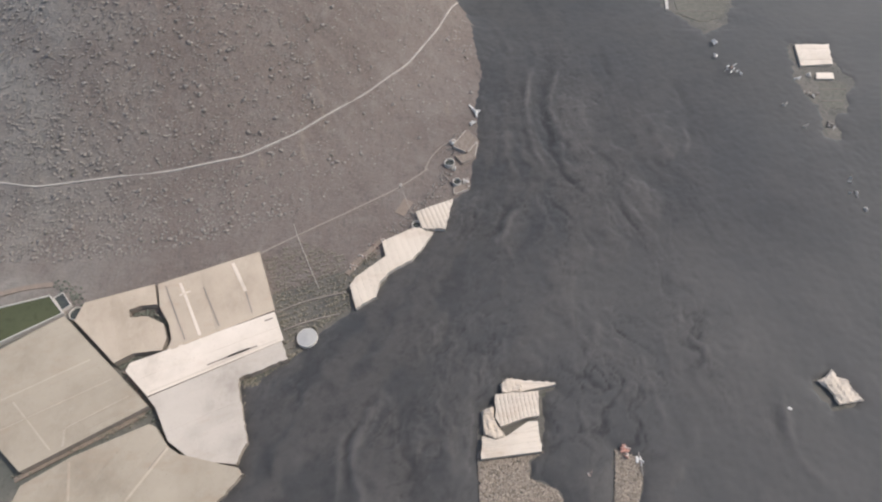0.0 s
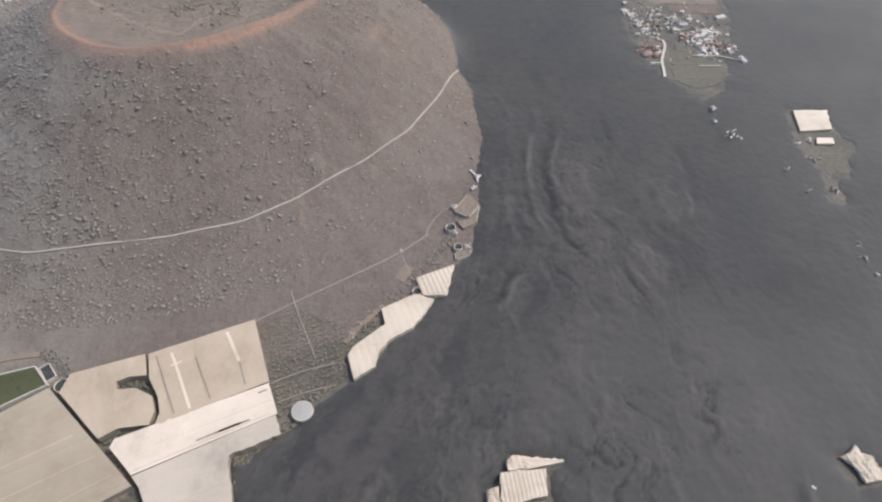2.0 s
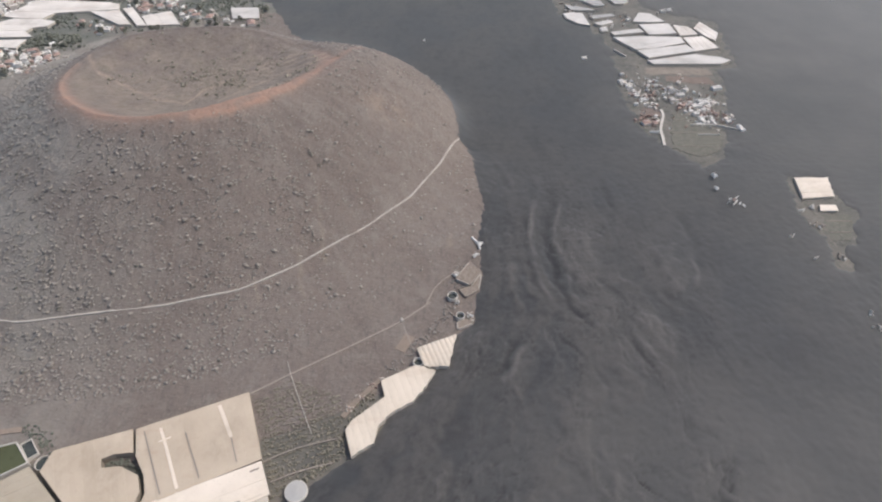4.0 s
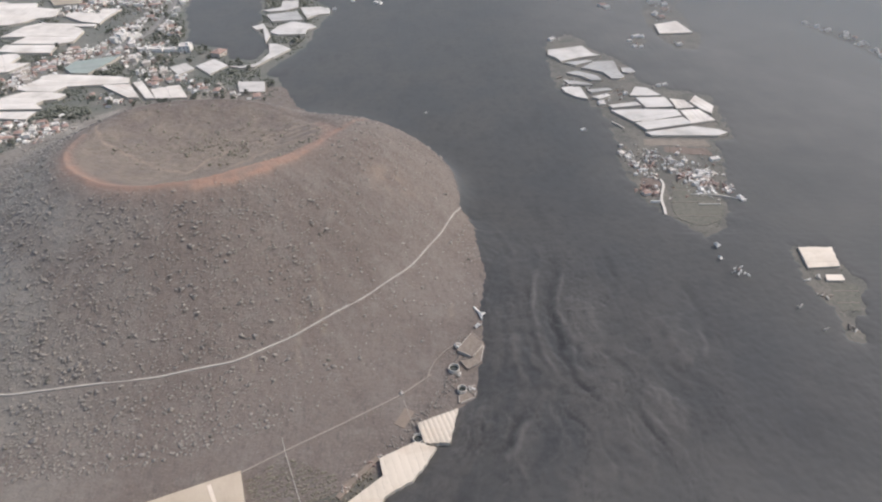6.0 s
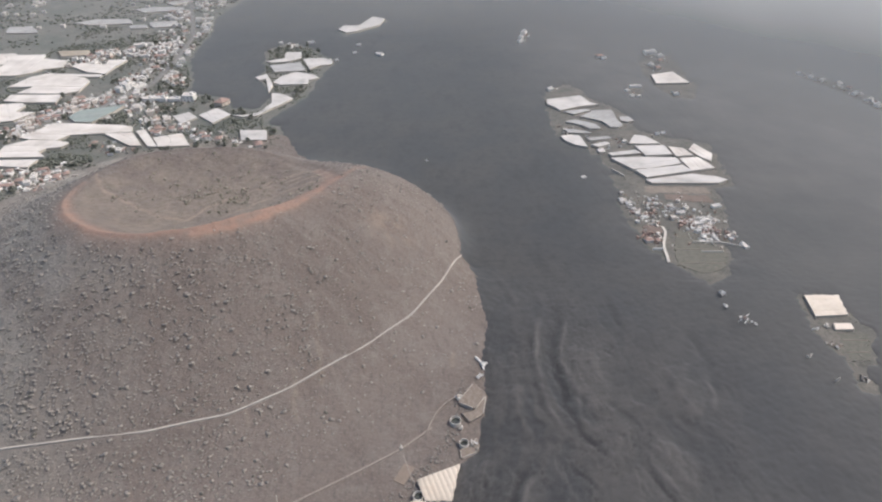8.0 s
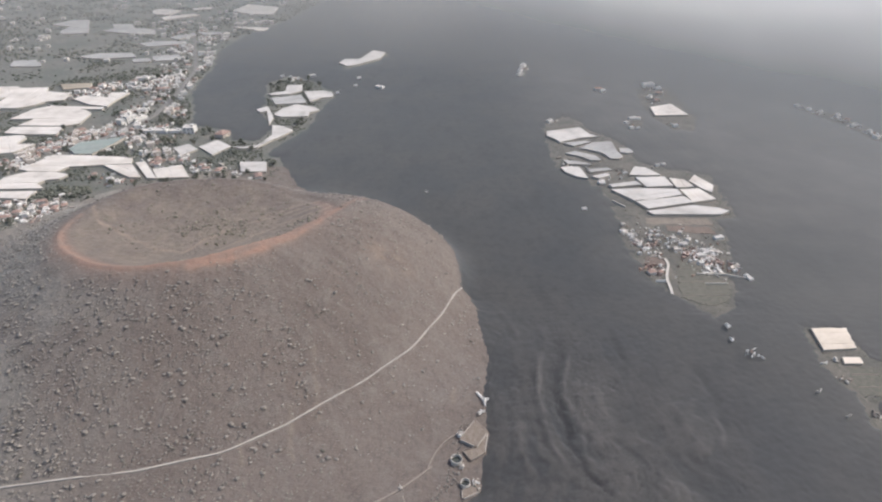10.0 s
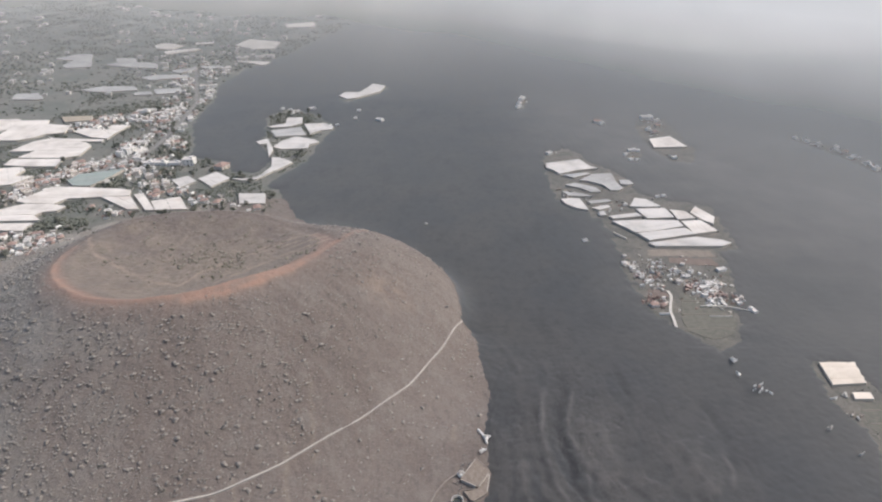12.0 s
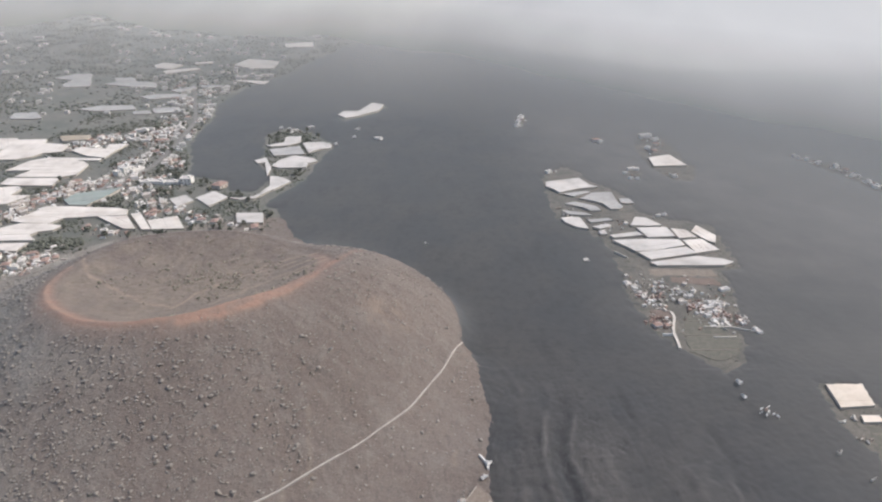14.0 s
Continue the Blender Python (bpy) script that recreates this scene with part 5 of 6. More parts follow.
# ---- wreckage and odd pieces ----
def tarp(points, height, label, cloth, crumple=0.8, ridge=0.5, seed=3):
    """A torn, sagging greenhouse sheet lying over its broken frame."""
    xs, ys = [p[0] for p in points], [p[1] for p in points]
    mx, my = sum(xs) / len(xs), sum(ys) / len(ys)
    bm = bmesh.new()
    bm.faces.new([bm.verts.new((x - mx, y - my, 0)) for x, y in points])
    step = 0.9
    for axis, lo, hi in (((1, 0, 0), min(xs) - mx, max(xs) - mx), ((0, 1, 0), min(ys) - my, max(ys) - my)):
        at = lo + step
        while at < hi:
            bmesh.ops.bisect_plane(bm, geom=bm.verts[:] + bm.edges[:] + bm.faces[:], plane_co=Vector(axis) * at, plane_no=axis)
            at += step
    for v in bm.verts:
        wave = ridge * math.sin((v.co.x * 0.9 + v.co.y * 0.25) * 2.0)
        v.co.z = height + crumple * noise.noise((v.co.x * 0.25 + seed, v.co.y * 0.25, seed)) + wave * 0.5 + 0.4 * crumple * noise.noise((v.co.x * 0.9, v.co.y * 0.9, seed))
        if v.is_boundary:
            v.co.z -= 0.8 * height * (0.4 + 0.6 * noise.random())
    grown = bmesh.ops.extrude_face_region(bm, geom=bm.faces[:])
    bmesh.ops.translate(bm, verts=[g for g in grown["geom"] if isinstance(g, bmesh.types.BMVert)], vec=(0, 0, -0.12))
    bmesh.ops.recalc_face_normals(bm, faces=bm.faces[:])
    ob = part("torn_sheet", bm, cloth)
    ob.location = (mx, my, 0.3)
    FOOTPRINTS.append(list(points))
    return tagged(ob, label, "tarpaulin", "torn sheets on the lava")


tarp([(211, 137), (216, 139), (222, 144), (223, 139.5), (228, 137), (230, 131), (233, 125), (226, 124), (218, 122.5), (217.5, 128), (215, 133)], 2.2, "crumpled torn white greenhouse sheet on the lava", CLOTH_CREAM, 1.2, 0.35)
tarp([(34, 128), (33, 134), (37, 138), (42, 136.5), (45, 133), (44, 130)], 4.3, "crumpled cream sheet heaped beside a wrecked greenhouse", CLOTH_RIB, 0.9, 0.3, 8)
tarp([(22, 119), (29, 122), (29, 115), (32, 109), (35, 105), (29, 103), (23, 106)], 3.3, "torn cream sheet hanging off a wrecked greenhouse", CLOTH_RIB, 1.0, 0.35, 5)


def rubble(x, y, reach, count, label, mats, seed, base=0.0, size=(0.5, 2.2), name="rubble_heap"):
    """A heap of broken wall and roof pieces."""
    rng = random.Random(seed)
    root = thing(name, x, y, base, 0, label, "rubble", "ruins at the lava's edge")
    for k in range(count):
        w, d, h = rng.uniform(*size), rng.choice((0.16, 0.22, rng.uniform(*size) * 0.45)), rng.uniform(0.3, 1.3)
        ob = part(rng.choice(("wall_piece", "roof_piece", "slab")), box(-w, w, -d, d, -0.6, h, 0.06), rng.choice(mats), root)
        ob.matrix_local = pose(rng.gauss(0, reach * 0.45), rng.gauss(0, reach * 0.45), rng.uniform(0, 0.6), rng.uniform(-20, 20), rng.uniform(-20, 20), rng.uniform(0, 180))
    return root


BURNT = plain("burnt_orange_tile", (0.60, 0.34, 0.26), (0.50, 0.30, 0.235), 0.5, relief=0.6)
rubble(97, 98, 3.2, 16, "burnt orange ruin of a roofed hut beside dry plants", (BURNT, BURNT, PLASTER_WARM), 1, 1.0, (0.6, 1.5))
rubble(104.5, 93.5, 2.0, 5, "white broken wall pieces beside an orange ruin", (PLASTER,), 2, 0.3)
rubble(77, 86, 1.6, 4, "small broken rust-coloured scraps on the lava", (RUSTY, PLASTER), 3, 2.2, (0.3, 1.2))
rubble(190, 120, 1.2, 4, "small white scraps lying on the lava", (PLASTER,), 4, 2.6, (0.4, 1.0))
rubble(26, 350, 2.2, 6, "small white broken sheds at the lava edge", (PLASTER, CONCRETE), 5, 3.0, (0.5, 1.6))
rubble(24, 338, 2.0, 5, "pale broken walls at the lava edge", (PLASTER, STONE), 6, 2.0, (0.5, 1.5))
rubble(9, 319, 2.2, 6, "pale broken hut walls beside a ruined terrace", (CONCRETE, PLASTER), 7, 2.0, (0.5, 1.5))
rubble(19, 279, 2.6, 8, "grey broken terrace stones beside an open tank", (STONE, CONCRETE), 8, 0.6, (0.5, 1.6))
rubble(225, 431, 3.2, 9, "white broken walls poking out of the lava", (PLASTER,), 9, 2.4, (0.5, 2.2))
rubble(222, 415, 1.8, 4, "white broken walls poking out of the lava", (PLASTER,), 10, 2.4, (0.5, 1.8))
rubble(231, 396, 5.0, 12, "white and rust-coloured house remains buried in lava", (PLASTER, PLASTER, RUSTY), 11, 2.4, (0.4, 1.8))
rubble(259, 357, 2.5, 5, "small pale remains poking out of the lava", (CONCRETE,), 12, 2.4, (0.3, 1.0))
rubble(268, 336, 2.5, 4, "small pale remains poking out of the lava", (CONCRETE,), 13, 2.4, (0.3, 1.0))
rubble(291, 393, 4.0, 7, "broken white walls beside a cream shed", (PLASTER, CONCRETE), 14, 0.4, (0.4, 2.0))
rubble(281, 390, 2.0, 3, "white broken wall at the rim of a lava island", (PLASTER,), 15, 0.4, (0.6, 1.8))
rubble(246, 538, 14, 30, "pale debris of wrecked houses on a lava island", (PLASTER, PLASTER_WARM, RUSTY, CONCRETE), 16, 0.3, (0.5, 2.4))
rubble(212, 572, 16, 26, "scattered pale debris between houses on a lava island", (PLASTER, CONCRETE, RUSTY), 17, 0.3, (0.4, 2.0))
ROOFS, WHITES, MIXED = (TILE, TILE, RUSTY, PLASTER_WARM), (PLASTER, PLASTER, CONCRETE, PLASTER_WARM), (PLASTER, PLASTER_WARM, TILE, CONCRETE, RUSTY)
for n, (x, y, reach, count, mats, label) in enumerate((
        (186, 583, 7, 26, WHITES, "white broken house walls along the island's edge"), (190, 562, 7, 26, MIXED, "white and rusty house wreckage along the island's edge"),
        (202, 560, 8, 18, ROOFS, "reddish broken roof tiles between ruined houses"), (193, 518, 8, 26, ROOFS, "pinkish collapsed roofs beside the cut-off lane"), (199, 541, 6, 14, MIXED, "broken roofs and walls beside the cut-off lane"),
        (226, 572, 9, 22, WHITES, "pale wreckage of white sheds on a lava island"), (234, 545, 9, 34, MIXED, "dense pale wreckage of collapsed houses"), (250, 530, 9, 36, MIXED, "broken white walls and rusty roofs of ruined houses"),
        (256, 549, 9, 28, WHITES, "white wall fragments of ruined houses"), (243, 516, 10, 24, WHITES, "long pale wall fragments below ruined houses"), (266, 520, 9, 22, MIXED, "scattered pale wreckage at the island's rim"))):
    rubble(x, y, reach * 1.1, count, label, mats, 70 + n, 0.3, (0.6, 3.0))
rubble(300, 700, 8, 12, "broken white sheets beside the island greenhouses", (PLASTER, CONCRETE), 18, 0.6, (0.6, 2.6))
rubble(160, 760, 22, 20, "grey sheeting scraps beside half-buried greenhouses", (CONCRETE, STONE), 19, 0.4, (0.8, 3.5))
rubble(282.5, 283, 2.0, 5, "pale broken wall pieces half buried in lava", (CONCRETE, PLASTER), 20, 2.2, (0.4, 1.3))
rubble(281.5, 270, 2.6, 5, "pale broken wall pieces half buried in lava", (CONCRETE, STONE_PALE), 21, 2.3, (0.4, 1.2))
rubble(284, 258, 2.0, 5, "pale broken wall pieces half buried in lava", (CONCRETE, PLASTER), 22, 2.4, (0.4, 1.3))
wall_run([(188, 498), (197, 498)], 1.6, 0.8, "low white garden wall beside the cut-off lane", PLASTER)
wall_run([(228, 510), (258, 509), (262, 503), (272, 502)], 1.2, 0.8, "pale wall along wrecked houses on a lava island", CONCRETE)
wall_run([(230, 494), (250, 494)], 1.2, 0.7, "low pale terrace wall on a lava island", CONCRETE)
wall_run([(104, 97), (104.3, 91), (104.5, 85)], 1.4, 0.25, "thin grey wall stub beside a burnt ruin", STONE_PALE)
wall_run([(196, 640), (186, 655)], 1.5, 1.0, "pale strip of wall at the edge of a lava island", CONCRETE)


TERRACE_SOIL = plain("terrace_soil", (0.185, 0.152, 0.125), (0.25, 0.212, 0.178), 0.35, relief=0.8)


def terrace_plot(ring, z, label):
    """A raised bed of dry soil held by low broken walls."""
    mx, my = sum(p[0] for p in ring) / len(ring), sum(p[1] for p in ring) / len(ring)
    root = thing("terrace_plot", mx, my, z, 0, label, "terrace", "ruined terraces at the lava's edge")
    local = [(x - mx, y - my) for x, y in ring]
    bm = bmesh.new()
    top = bm.faces.new([bm.verts.new((x, y, 0.0)) for x, y in local])
    if top.normal.z < 0:
        bmesh.ops.reverse_faces(bm, faces=[top])
    grown = bmesh.ops.extrude_face_region(bm, geom=[top])
    bmesh.ops.translate(bm, verts=[g for g in grown["geom"] if isinstance(g, bmesh.types.BMVert)], vec=(0, 0, -3.5))
    bmesh.ops.recalc_face_normals(bm, faces=bm.faces[:])
    part("soil_bed", bm, TERRACE_SOIL, root)
    rng = random.Random(int(mx * 10))
    for (ax, ay), (bx, by) in zip(local, local[1:] + local[:1]):
        long = math.hypot(bx - ax, by - ay)
        wall = part("edge_wall", box(-long / 2 * 0.8, long / 2 * 0.85, -0.25, 0.25, -3.0, rng.uniform(0.2, 0.7), 0.08), rng.choice((STONE_PALE, STONE, STONE)), root)
        wall.matrix_local = pose((ax + bx) / 2, (ay + by) / 2, 0, 0, 0, math.degrees(math.atan2(by - ay, bx - ax)))


def ruined_terrace():
    for ring, z, label in (([(8, 315), (19, 332), (27, 322), (18.5, 309)], 2.6, "brown dry terrace plot above the lava"), ([(18.5, 308.4), (26.8, 321), (24, 305), (15, 299), (10, 306.5)], 1.9, "lower brown terrace plot held by broken walls"),
                           ([(8.8, 278), (14.5, 281), (19.2, 287), (20, 277), (9, 271.5)], 1.0, "small grey-brown terrace plot beside an open tank")):
        terrace_plot(ring, z, label)
        x, y, rng = scatter((5, 30, 268, 334), 500, 31, lambda x, y, g: (inside(x, y, ring)) & (np.sin((x + 0.6 * y) * 2.2) > 0.1))
        clumps("dry_stubble", np.stack([x, y, z + 0 * x], -1), rng.uniform(0.25, 0.55, len(x)), DRY_CROP, 0.5, 6, None, "dry brown stubble of dead plants in rows", "plants", "stuff")


rubble(8.3, 319, 1.8, 6, "white broken hut at the corner of a terrace", (PLASTER, PLASTER_WARM), 41, 2.6, (0.8, 1.9))
rubble(23.6, 338, 1.4, 4, "white broken hut walls at the lava edge", (PLASTER,), 42, 3.0, (0.7, 1.6))
rubble(9, 294, 1.6, 5, "pale broken steps between two tanks", (CONCRETE, STONE_PALE), 43, 1.6, (0.5, 1.3))
rubble(17, 283, 2.6, 9, "pale broken walls on a terrace plot", (CONCRETE, PLASTER, STONE_PALE), 44, 1.0, (0.5, 1.6))
rubble(-27.6, 278.8, 1.8, 7, "pale stones of a ruined hut at the foot of the cone", (CONCRETE, STONE_PALE), 45, land(-27.6, 278.8), (0.5, 1.4))
rubble(290, 338, 4.0, 10, "pale ash-covered wall remains on a lava island", (CONCRETE, STONE_PALE, STONE), 46, 0.2, (0.5, 1.8))
rubble(286, 372, 4.0, 9, "grey wall remains along the rim of a lava island", (CONCRETE, STONE), 47, 0.2, (0.5, 1.8))
wall_run([(21.4, 357), (27.5, 350.5), (26.8, 345.5)], 1.6, 1.1, "white angled wall of a shed at the lava edge", PLASTER, "shed_wall")
ruined_terrace()


# ---- trees and scrub round the town ----
def tree(label, tall, wide, mat, seed):
    rng = np.random.default_rng(seed)
    root = thing("tree", 0, 0, 0, 0, label, "tree", "trees round the town")
    bm = bmesh.new()
    bmesh.ops.create_cone(bm, cap_ends=True, segments=7, radius1=0.28, radius2=0.12, depth=tall * 0.75, matrix=pose(0, 0, tall * 0.3))
    for k in range(5):
        turn = 72 * k + rng.uniform(-20, 20)
        bmesh.ops.create_cone(bm, cap_ends=True, segments=5, radius1=0.12, radius2=0.04, depth=wide * 0.8, matrix=pose(0, 0, tall * 0.55, 0, 0, turn) @ pose(wide * 0.25, 0, wide * 0.2, 0, 50, 0))
    part("trunk", bm, BARK, root)
    n = 46
    a, q, h = rng.uniform(0, 2 * np.pi, n), wide * 0.5 * np.sqrt(rng.random(n)), rng.uniform(0.45, 1.0, n) * tall
    q *= np.clip(1.3 - np.abs(h / tall - 0.7) * 2.2, 0.3, 1)
    clumps("crown", np.stack([q * np.cos(a), q * np.sin(a), h], -1), rng.uniform(0.5, 1.1, n) * wide * 0.16, mat, 0.8, seed, root)
    return root


TREES = [tree("round dark green tree with a short trunk", 5.5, 5.0, GREEN_BRUSH, 1), tree("tall dark green tree with a loose crown", 8.0, 5.0, GREEN_BRUSH, 2), tree("low spreading olive-green tree", 4.2, 6.0, GREEN_BRUSH, 3)]


def town_green():
    rng = random.Random(9)
    houses = np.array(ALL_HOUSES)

    def free(x, y, gap):
        ok = clear(x, y, gap) & (lava_depth(x, y) < -4) & (cone_height(x, y) < 1.5) & (segment_distance(x, y, ROAD) > 6)
        for u, v in houses:
            ok &= np.hypot(x - u, y - v) > 7.5
        return ok

    x, y, _ = scatter((-640, -200, 590, 1150), 1500, 41, lambda x, y, g: free(x, y, 4) & (fbm(x / 60, y / 60, 2) > -0.25))
    for k, (u, v) in enumerate(list(zip(x, y))[:200]):
        if k < 3:
            TREES[k].matrix_world = pose(u, v, -0.2, 0, 0, 40 * k)
        else:
            ob = copy_thing(TREES[k % 3], pose(u, v, -0.2, 0, 0, rng.uniform(0, 360)))
            ob.scale = (rng.uniform(0.7, 1.3),) * 3
    x, y, g = scatter((-470, -395, 630, 830), 3000, 44, lambda x, y, q: (inside(x, y, [(-448, 783), (-436, 814), (-420, 825), (-411, 803), (-417, 783)]) | inside(x, y, [(-462, 651), (-457, 687), (-448, 695), (-409, 692), (-399, 676), (-412, 664), (-439, 668), (-449, 641)])) & free(x, y, 1))
    clumps("orchard", np.stack([x, y, 1.2 + 0 * x], -1), g.uniform(0.9, 2.2, len(x)), GREEN_BRUSH, 0.8, 45, None, "dense dark green orchard between greenhouses and cone", "orchard", "stuff")
    for name, area, count, size, seed in (("town_scrub", (-660, -190, 560, 1250), 34000, (0.7, 2.2), 42), ("distant_scrub", (-2200, -250, 1100, 2900), 45000, (1.5, 4.5), 43)):
        x, y, g = scatter(area, count, seed, lambda x, y, q: free(x, y, 1.5) & (q.random(len(x)) < np.clip(0.45 + 1.7 * fbm(x / 50, y / 50, 3), 0.02, 1)))
        clumps(name, np.stack([x, y, 0.2 + 0 * x], -1), g.uniform(*size, len(x)), GREEN_BRUSH if seed == 42 else HAZE_BRUSH, 0.5, seed, None, "dark green scrub and orchards between houses" if seed == 42 else "distant dark green orchards and hedges", "shrubs", "stuff")


town_green()


def island_scrub():
    x, y, g = scatter((130, 330, 320, 930), 16000, 51, lambda x, y, q: (bare(x, y) > 1.5) & clear(x, y, 1.0) & (q.random(len(x)) < np.clip(0.35 + 0.9 * fbm(x / 20, y / 20, 3), 0.02, 1)))
    ok = np.ones(len(x), bool)
    for u, v in ALL_HOUSES:
        ok &= np.hypot(x - u, y - v) > 4.5
    clumps("island_scrub", np.stack([x[ok], y[ok], 0.1 + 0 * x[ok]], -1), g.uniform(0.25, 0.75, ok.sum()), ASH_BRUSH, 0.4, 12, None, "ash-covered grey-green scrub on the lava islands", "shrubs", "stuff")


ASH_BRUSH = leaf_material("ashy_brush", (0.10, 0.10, 0.086), (0.17, 0.16, 0.14))
island_scrub()


# ---- fields, verges and yards ----
PLOT_GREEN = plain("weedy_soil", (0.118, 0.118, 0.098), (0.165, 0.155, 0.132), 0.25, relief=0.8)
PLOT_TAN = plain("tan_soil", (0.205, 0.178, 0.150), (0.250, 0.218, 0.186), 0.15, relief=0.5)
PLOT_BROWN = plain("red_brown_soil", (0.165, 0.130, 0.112), (0.205, 0.165, 0.142), 0.2, relief=0.5)


def worn_edge(ring, rng):
    """The outline broken into short, uneven steps."""
    out = []
    for (ax, ay), (bx, by) in zip(ring, ring[1:] + ring[:1]):
        count = max(1, int(math.hypot(bx - ax, by - ay) / 3))
        out += [(ax + (bx - ax) * k / count + rng.uniform(-1.3, 1.3), ay + (by - ay) * k / count + rng.uniform(-1.3, 1.3)) for k in range(count)]
    return out


def field_plot(ring, mat, label, rows=0):
    """A flat plot of worked soil, a little raised, with low furrow banks across it."""
    mx, my = sum(p[0] for p in ring) / len(ring), sum(p[1] for p in ring) / len(ring)
    ring = worn_edge(ring, random.Random(int(mx + my)))
    root = thing("field_plot", mx, my, 0, 0, label, "field", "plots on the lava islands")
    local = [(x - mx, y - my) for x, y in ring]
    bm = bmesh.new()
    top = bm.faces.new([bm.verts.new((x, y, -0.12)) for x, y in local])
    bm.normal_update()
    if top.normal.z < 0:
        bmesh.ops.reverse_faces(bm, faces=[top])
    grown = bmesh.ops.extrude_face_region(bm, geom=[top])
    bmesh.ops.translate(bm, verts=[g for g in grown["geom"] if isinstance(g, bmesh.types.BMVert)], vec=(0, 0, -1.2))
    bmesh.ops.recalc_face_normals(bm, faces=bm.faces[:])
    part("soil_bed", bm, mat, root)
    lo, hi = min(p[1] for p in local), max(p[1] for p in local)
    for k in range(rows):
        y = lo + (k + 0.7) * (hi - lo) / (rows + 0.4)
        cuts = sorted(ax + (bx - ax) * (y - ay) / (by - ay) for (ax, ay), (bx, by) in zip(local, local[1:] + local[:1]) if (ay > y) != (by > y))
        if len(cuts) >= 2 and cuts[-1] - cuts[0] > 6:
            part("furrow_bank", box(cuts[0] + 1.0, cuts[-1] - 1.0, y - 0.3, y + 0.3, -0.4, 0.2, 0.1), STONE, root)
    return root


field_plot([(208, 604), (212, 618), (276, 616), (279, 601)], PLOT_TAN, "bare tan strip of soil below island greenhouses")
field_plot([(203, 474), (210, 508), (218, 534), (232, 526), (252, 500), (247, 476), (238, 466), (222, 462)], PLOT_GREEN, "weedy grey-green plot beside a cut-off lane", 3)
field_plot([(186, 526), (190, 540), (208, 538), (204, 524)], PLOT_BROWN, "reddish-brown bare plot between ruined houses")
field_plot([(226, 590), (228, 600), (272, 598), (274, 582)], PLOT_BROWN, "reddish-brown bare plot between ruined houses")
field_plot([(291, 356), (296, 386), (318, 384), (306, 356)], PLOT_GREEN, "ash-grey plot below a cream shed", 2)


def along(line, step, wide, rng):
    """Places scattered along a line."""
    out = []
    for (ax, ay), (bx, by) in zip(line, line[1:]):
        for k in range(max(1, int(math.hypot(bx - ax, by - ay) / step))):
            f = rng.random()
            out.append((ax + (bx - ax) * f + rng.normal(0, wide), ay + (by - ay) * f + rng.normal(0, wide)))
    return np.array(out)


def verges():
    rng = np.random.default_rng(81)
    for name, line, step, wide, mat, label in (
            ("notch_shrubs", [(-187, 178), (-177, 181), (-167, 177), (-162, 168), (-162, 158), (-170, 154.5), (-178, 150), (-182, 145)], 0.22, 1.1, GREEN_BRUSH, "dark green shrubs filling a notch between greenhouses"),
            ("lane_shrubs", [(-182, 143), (-169, 130), (-157, 117), (-145, 103), (-134, 94.5), (-110, 91)], 0.8, 0.7, GREEN_BRUSH, "dark weeds along the lane between greenhouses"),
            ("lane_shrubs", [(-222, 84), (-207, 93), (-192, 101), (-161, 117)], 0.7, 1.2, BANANA, "brown weeds along the dirt lane"),
            ("verge_shrubs", [(-111, 140), (-104, 134), (-106, 120)], 0.10, 2.6, BANANA, "brown dry weeds between a greenhouse and lava"),
            ("verge_shrubs", [(-100, 142), (-93, 146), (-80, 156)], 0.3, 1.6, BANANA, "brown dry weeds at the lava's edge"),
            ("verge_shrubs", [(-239, 200), (-228, 196), (-219, 187)], 0.25, 2.0, GREEN_BRUSH, "dark shrubs at the corner of the reservoir"),
            ("verge_shrubs", [(-72, 170), (-62, 188), (-52, 204), (-44, 224)], 0.35, 2.2, BANANA, "olive weeds beside a cream greenhouse"),
            ("terrace_shrubs", [(-34, 232), (-24, 250), (-10, 268), (2, 282), (6, 300), (14, 330)], 0.5, 2.6, DRY_BRUSH, "pale dry weeds at the foot of the cone")):
        p = along(line, step, wide, rng)
        p = p[clear(p[:, 0], p[:, 1], 0.3)]
        if len(p):
            z = np.maximum(cone_height(p[:, 0], p[:, 1]), 0)
            clumps(name, np.stack([p[:, 0], p[:, 1], z + 0.3], -1), rng.uniform(0.35, 1.0, len(p)), mat, 0.8, 82, None, label, "shrubs", "stuff")


verges()
wall_run([(-276, 191), (-258, 197.5), (-240, 200)], 0.5, 3.5, "reddish earth bank above the reservoir", RED_TRACK, "earth_bank", "bank")


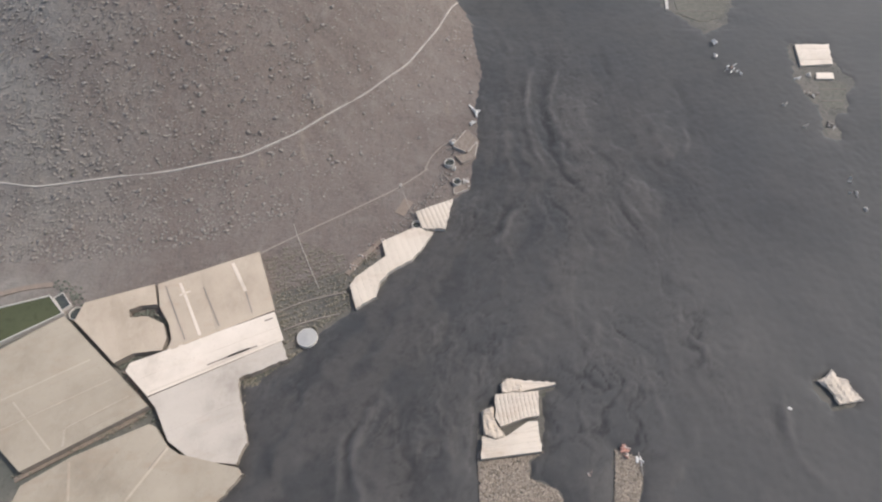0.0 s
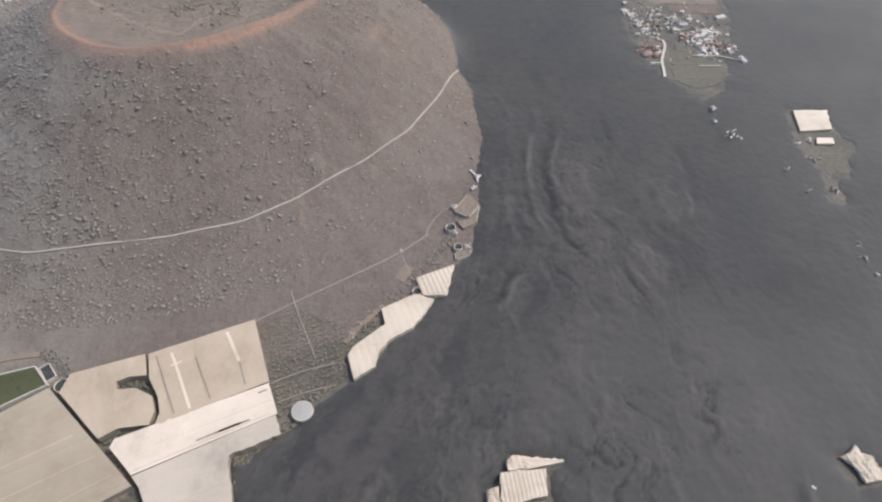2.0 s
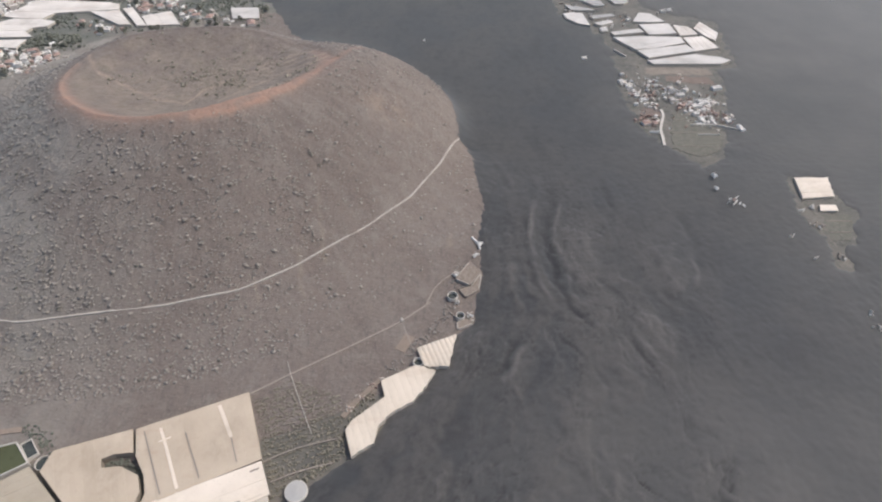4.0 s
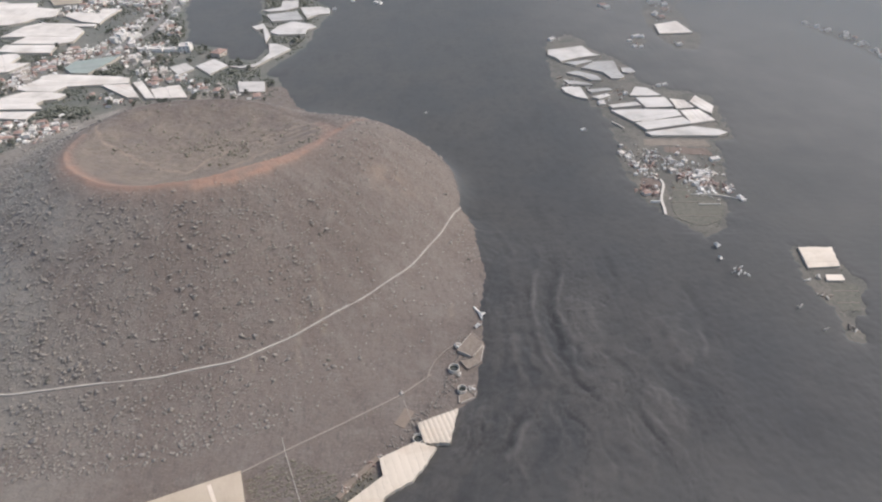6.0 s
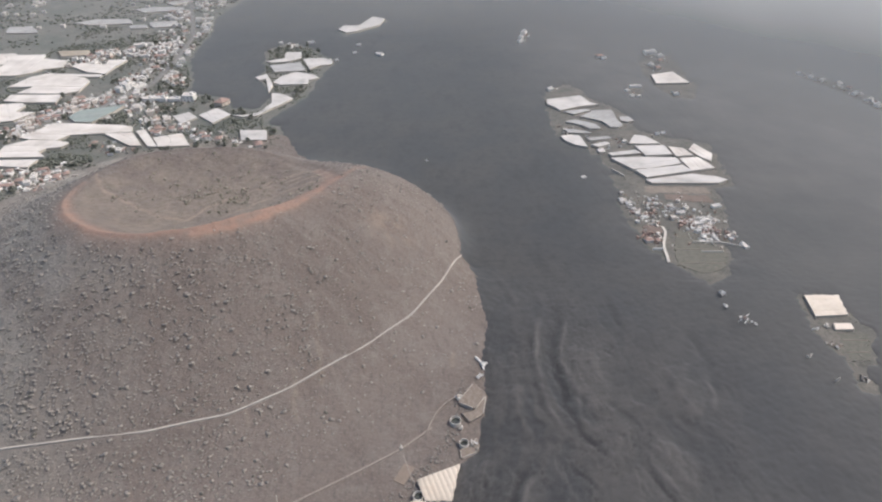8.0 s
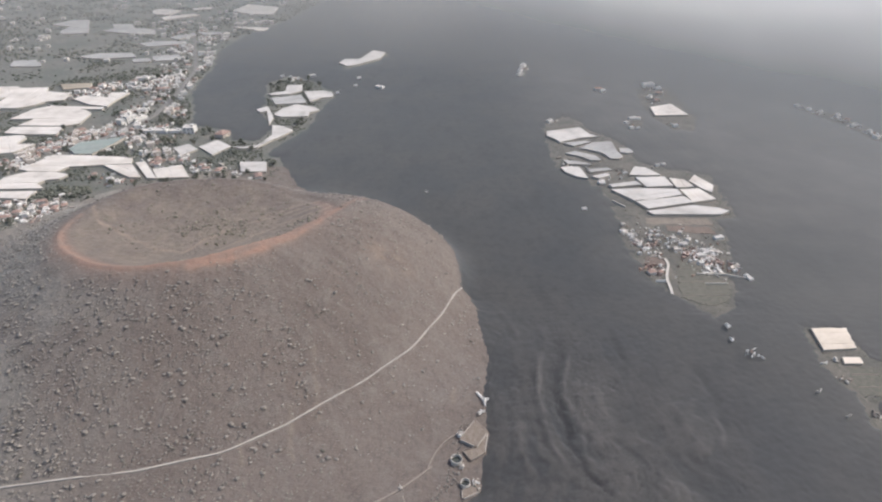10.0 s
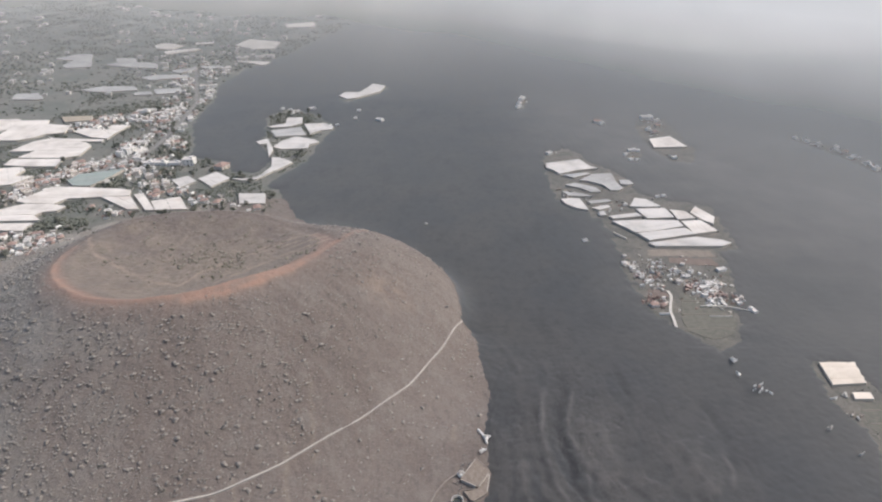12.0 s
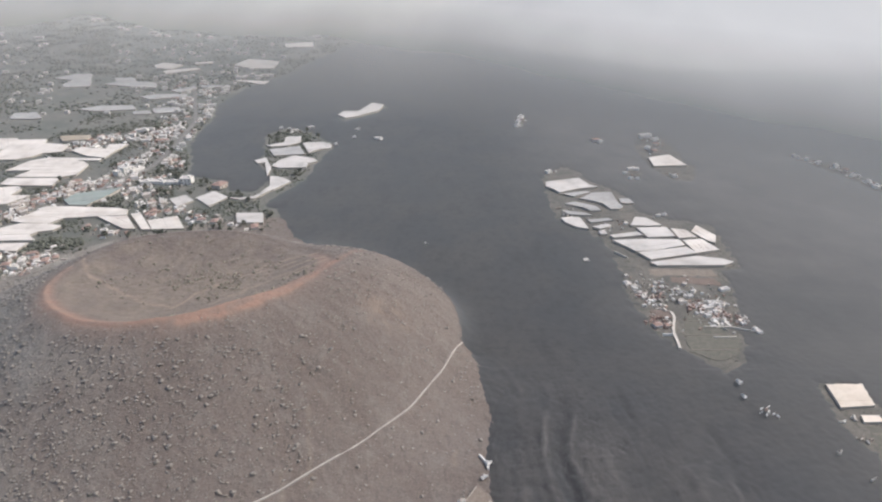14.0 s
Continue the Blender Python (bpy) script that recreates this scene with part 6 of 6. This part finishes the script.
def yard_clutter():
    """Low walls, sheds and stores between the houses, too many to count."""
    rng = np.random.default_rng(91)
    homes = np.array(ALL_HOUSES)
    for mat, count, label in ((PLASTER, 900, "low white sheds and yard walls between houses"), (TILE, 500, "small terracotta shed roofs between houses"), (STONE_PALE, 700, "grey yard walls and stores between houses")):
        pick = homes[rng.integers(0, len(homes), count)] + rng.normal(0, 9, (count, 2))
        x, y = pick[:, 0], pick[:, 1]
        ok = clear(x, y, 1.5) & (lava_depth(x, y) < -2.0) & (cone_height(x, y) < 2) & (segment_distance(x, y, ROAD) > 5)
        verts, faces = [], []
        for u, v in zip(x[ok], y[ok]):
            far = 0.5 if u > 0 else 1.0
            w, d, h, a = rng.uniform(0.8, 3.4) * far, rng.choice((0.2, rng.uniform(0.8, 2.2))) * far, rng.uniform(1.0, 2.8) * far, rng.uniform(0, math.pi)
            c, q, b = math.cos(a), math.sin(a), len(verts)
            for z in (-0.6, h):
                verts += [(u + px * w * c - py * d * q, v + px * w * q + py * d * c, z) for px, py in ((-1, -1), (1, -1), (1, 1), (-1, 1))]
            verts += [(u - w * 0.9 * c, v - w * 0.9 * q, h + 0.3 * d), (u + w * 0.9 * c, v + w * 0.9 * q, h + 0.3 * d)]
            faces += [(b + k, b + (k + 1) % 4, b + 4 + (k + 1) % 4, b + 4 + k) for k in range(4)]
            faces += [(b + 4, b + 5, b + 9, b + 8), (b + 6, b + 7, b + 8, b + 9), (b + 5, b + 6, b + 9), (b + 7, b + 4, b + 8)]
        tagged(mesh_object("yard_sheds", verts, faces, mat), label, "sheds", "", "stuff")


yard_clutter()
rubble(-20, 676, 2.0, 4, "small pale remains poking out of the lava", (CONCRETE, PLASTER), 51, 1.6, (0.6, 1.8))
for n, (x, y, reach) in enumerate(((548, 972, 9), (562, 950, 10), (582, 925, 10), (588, 895, 9), (592, 860, 10), (352, 1070, 12), (334, 1008, 10), (146, 1190, 12), (262, 1060, 9))):
    rubble(x, y, reach, 12, "pale and rusty remains of houses ringed by lava", (PLASTER, PLASTER, RUSTY, CONCRETE), 100 + n, 0.4, (0.8, 2.8))
for n, (x, y) in enumerate(((-55, 213), (-49, 221), (-43, 229), (-38, 234))):
    rubble(x, y, 2.6, 9, "pale pinkish stones along an earth track", (STONE_PALE, PLASTER_WARM, RUSTY), 120 + n, land(x, y) + 0.5, (0.3, 0.9))
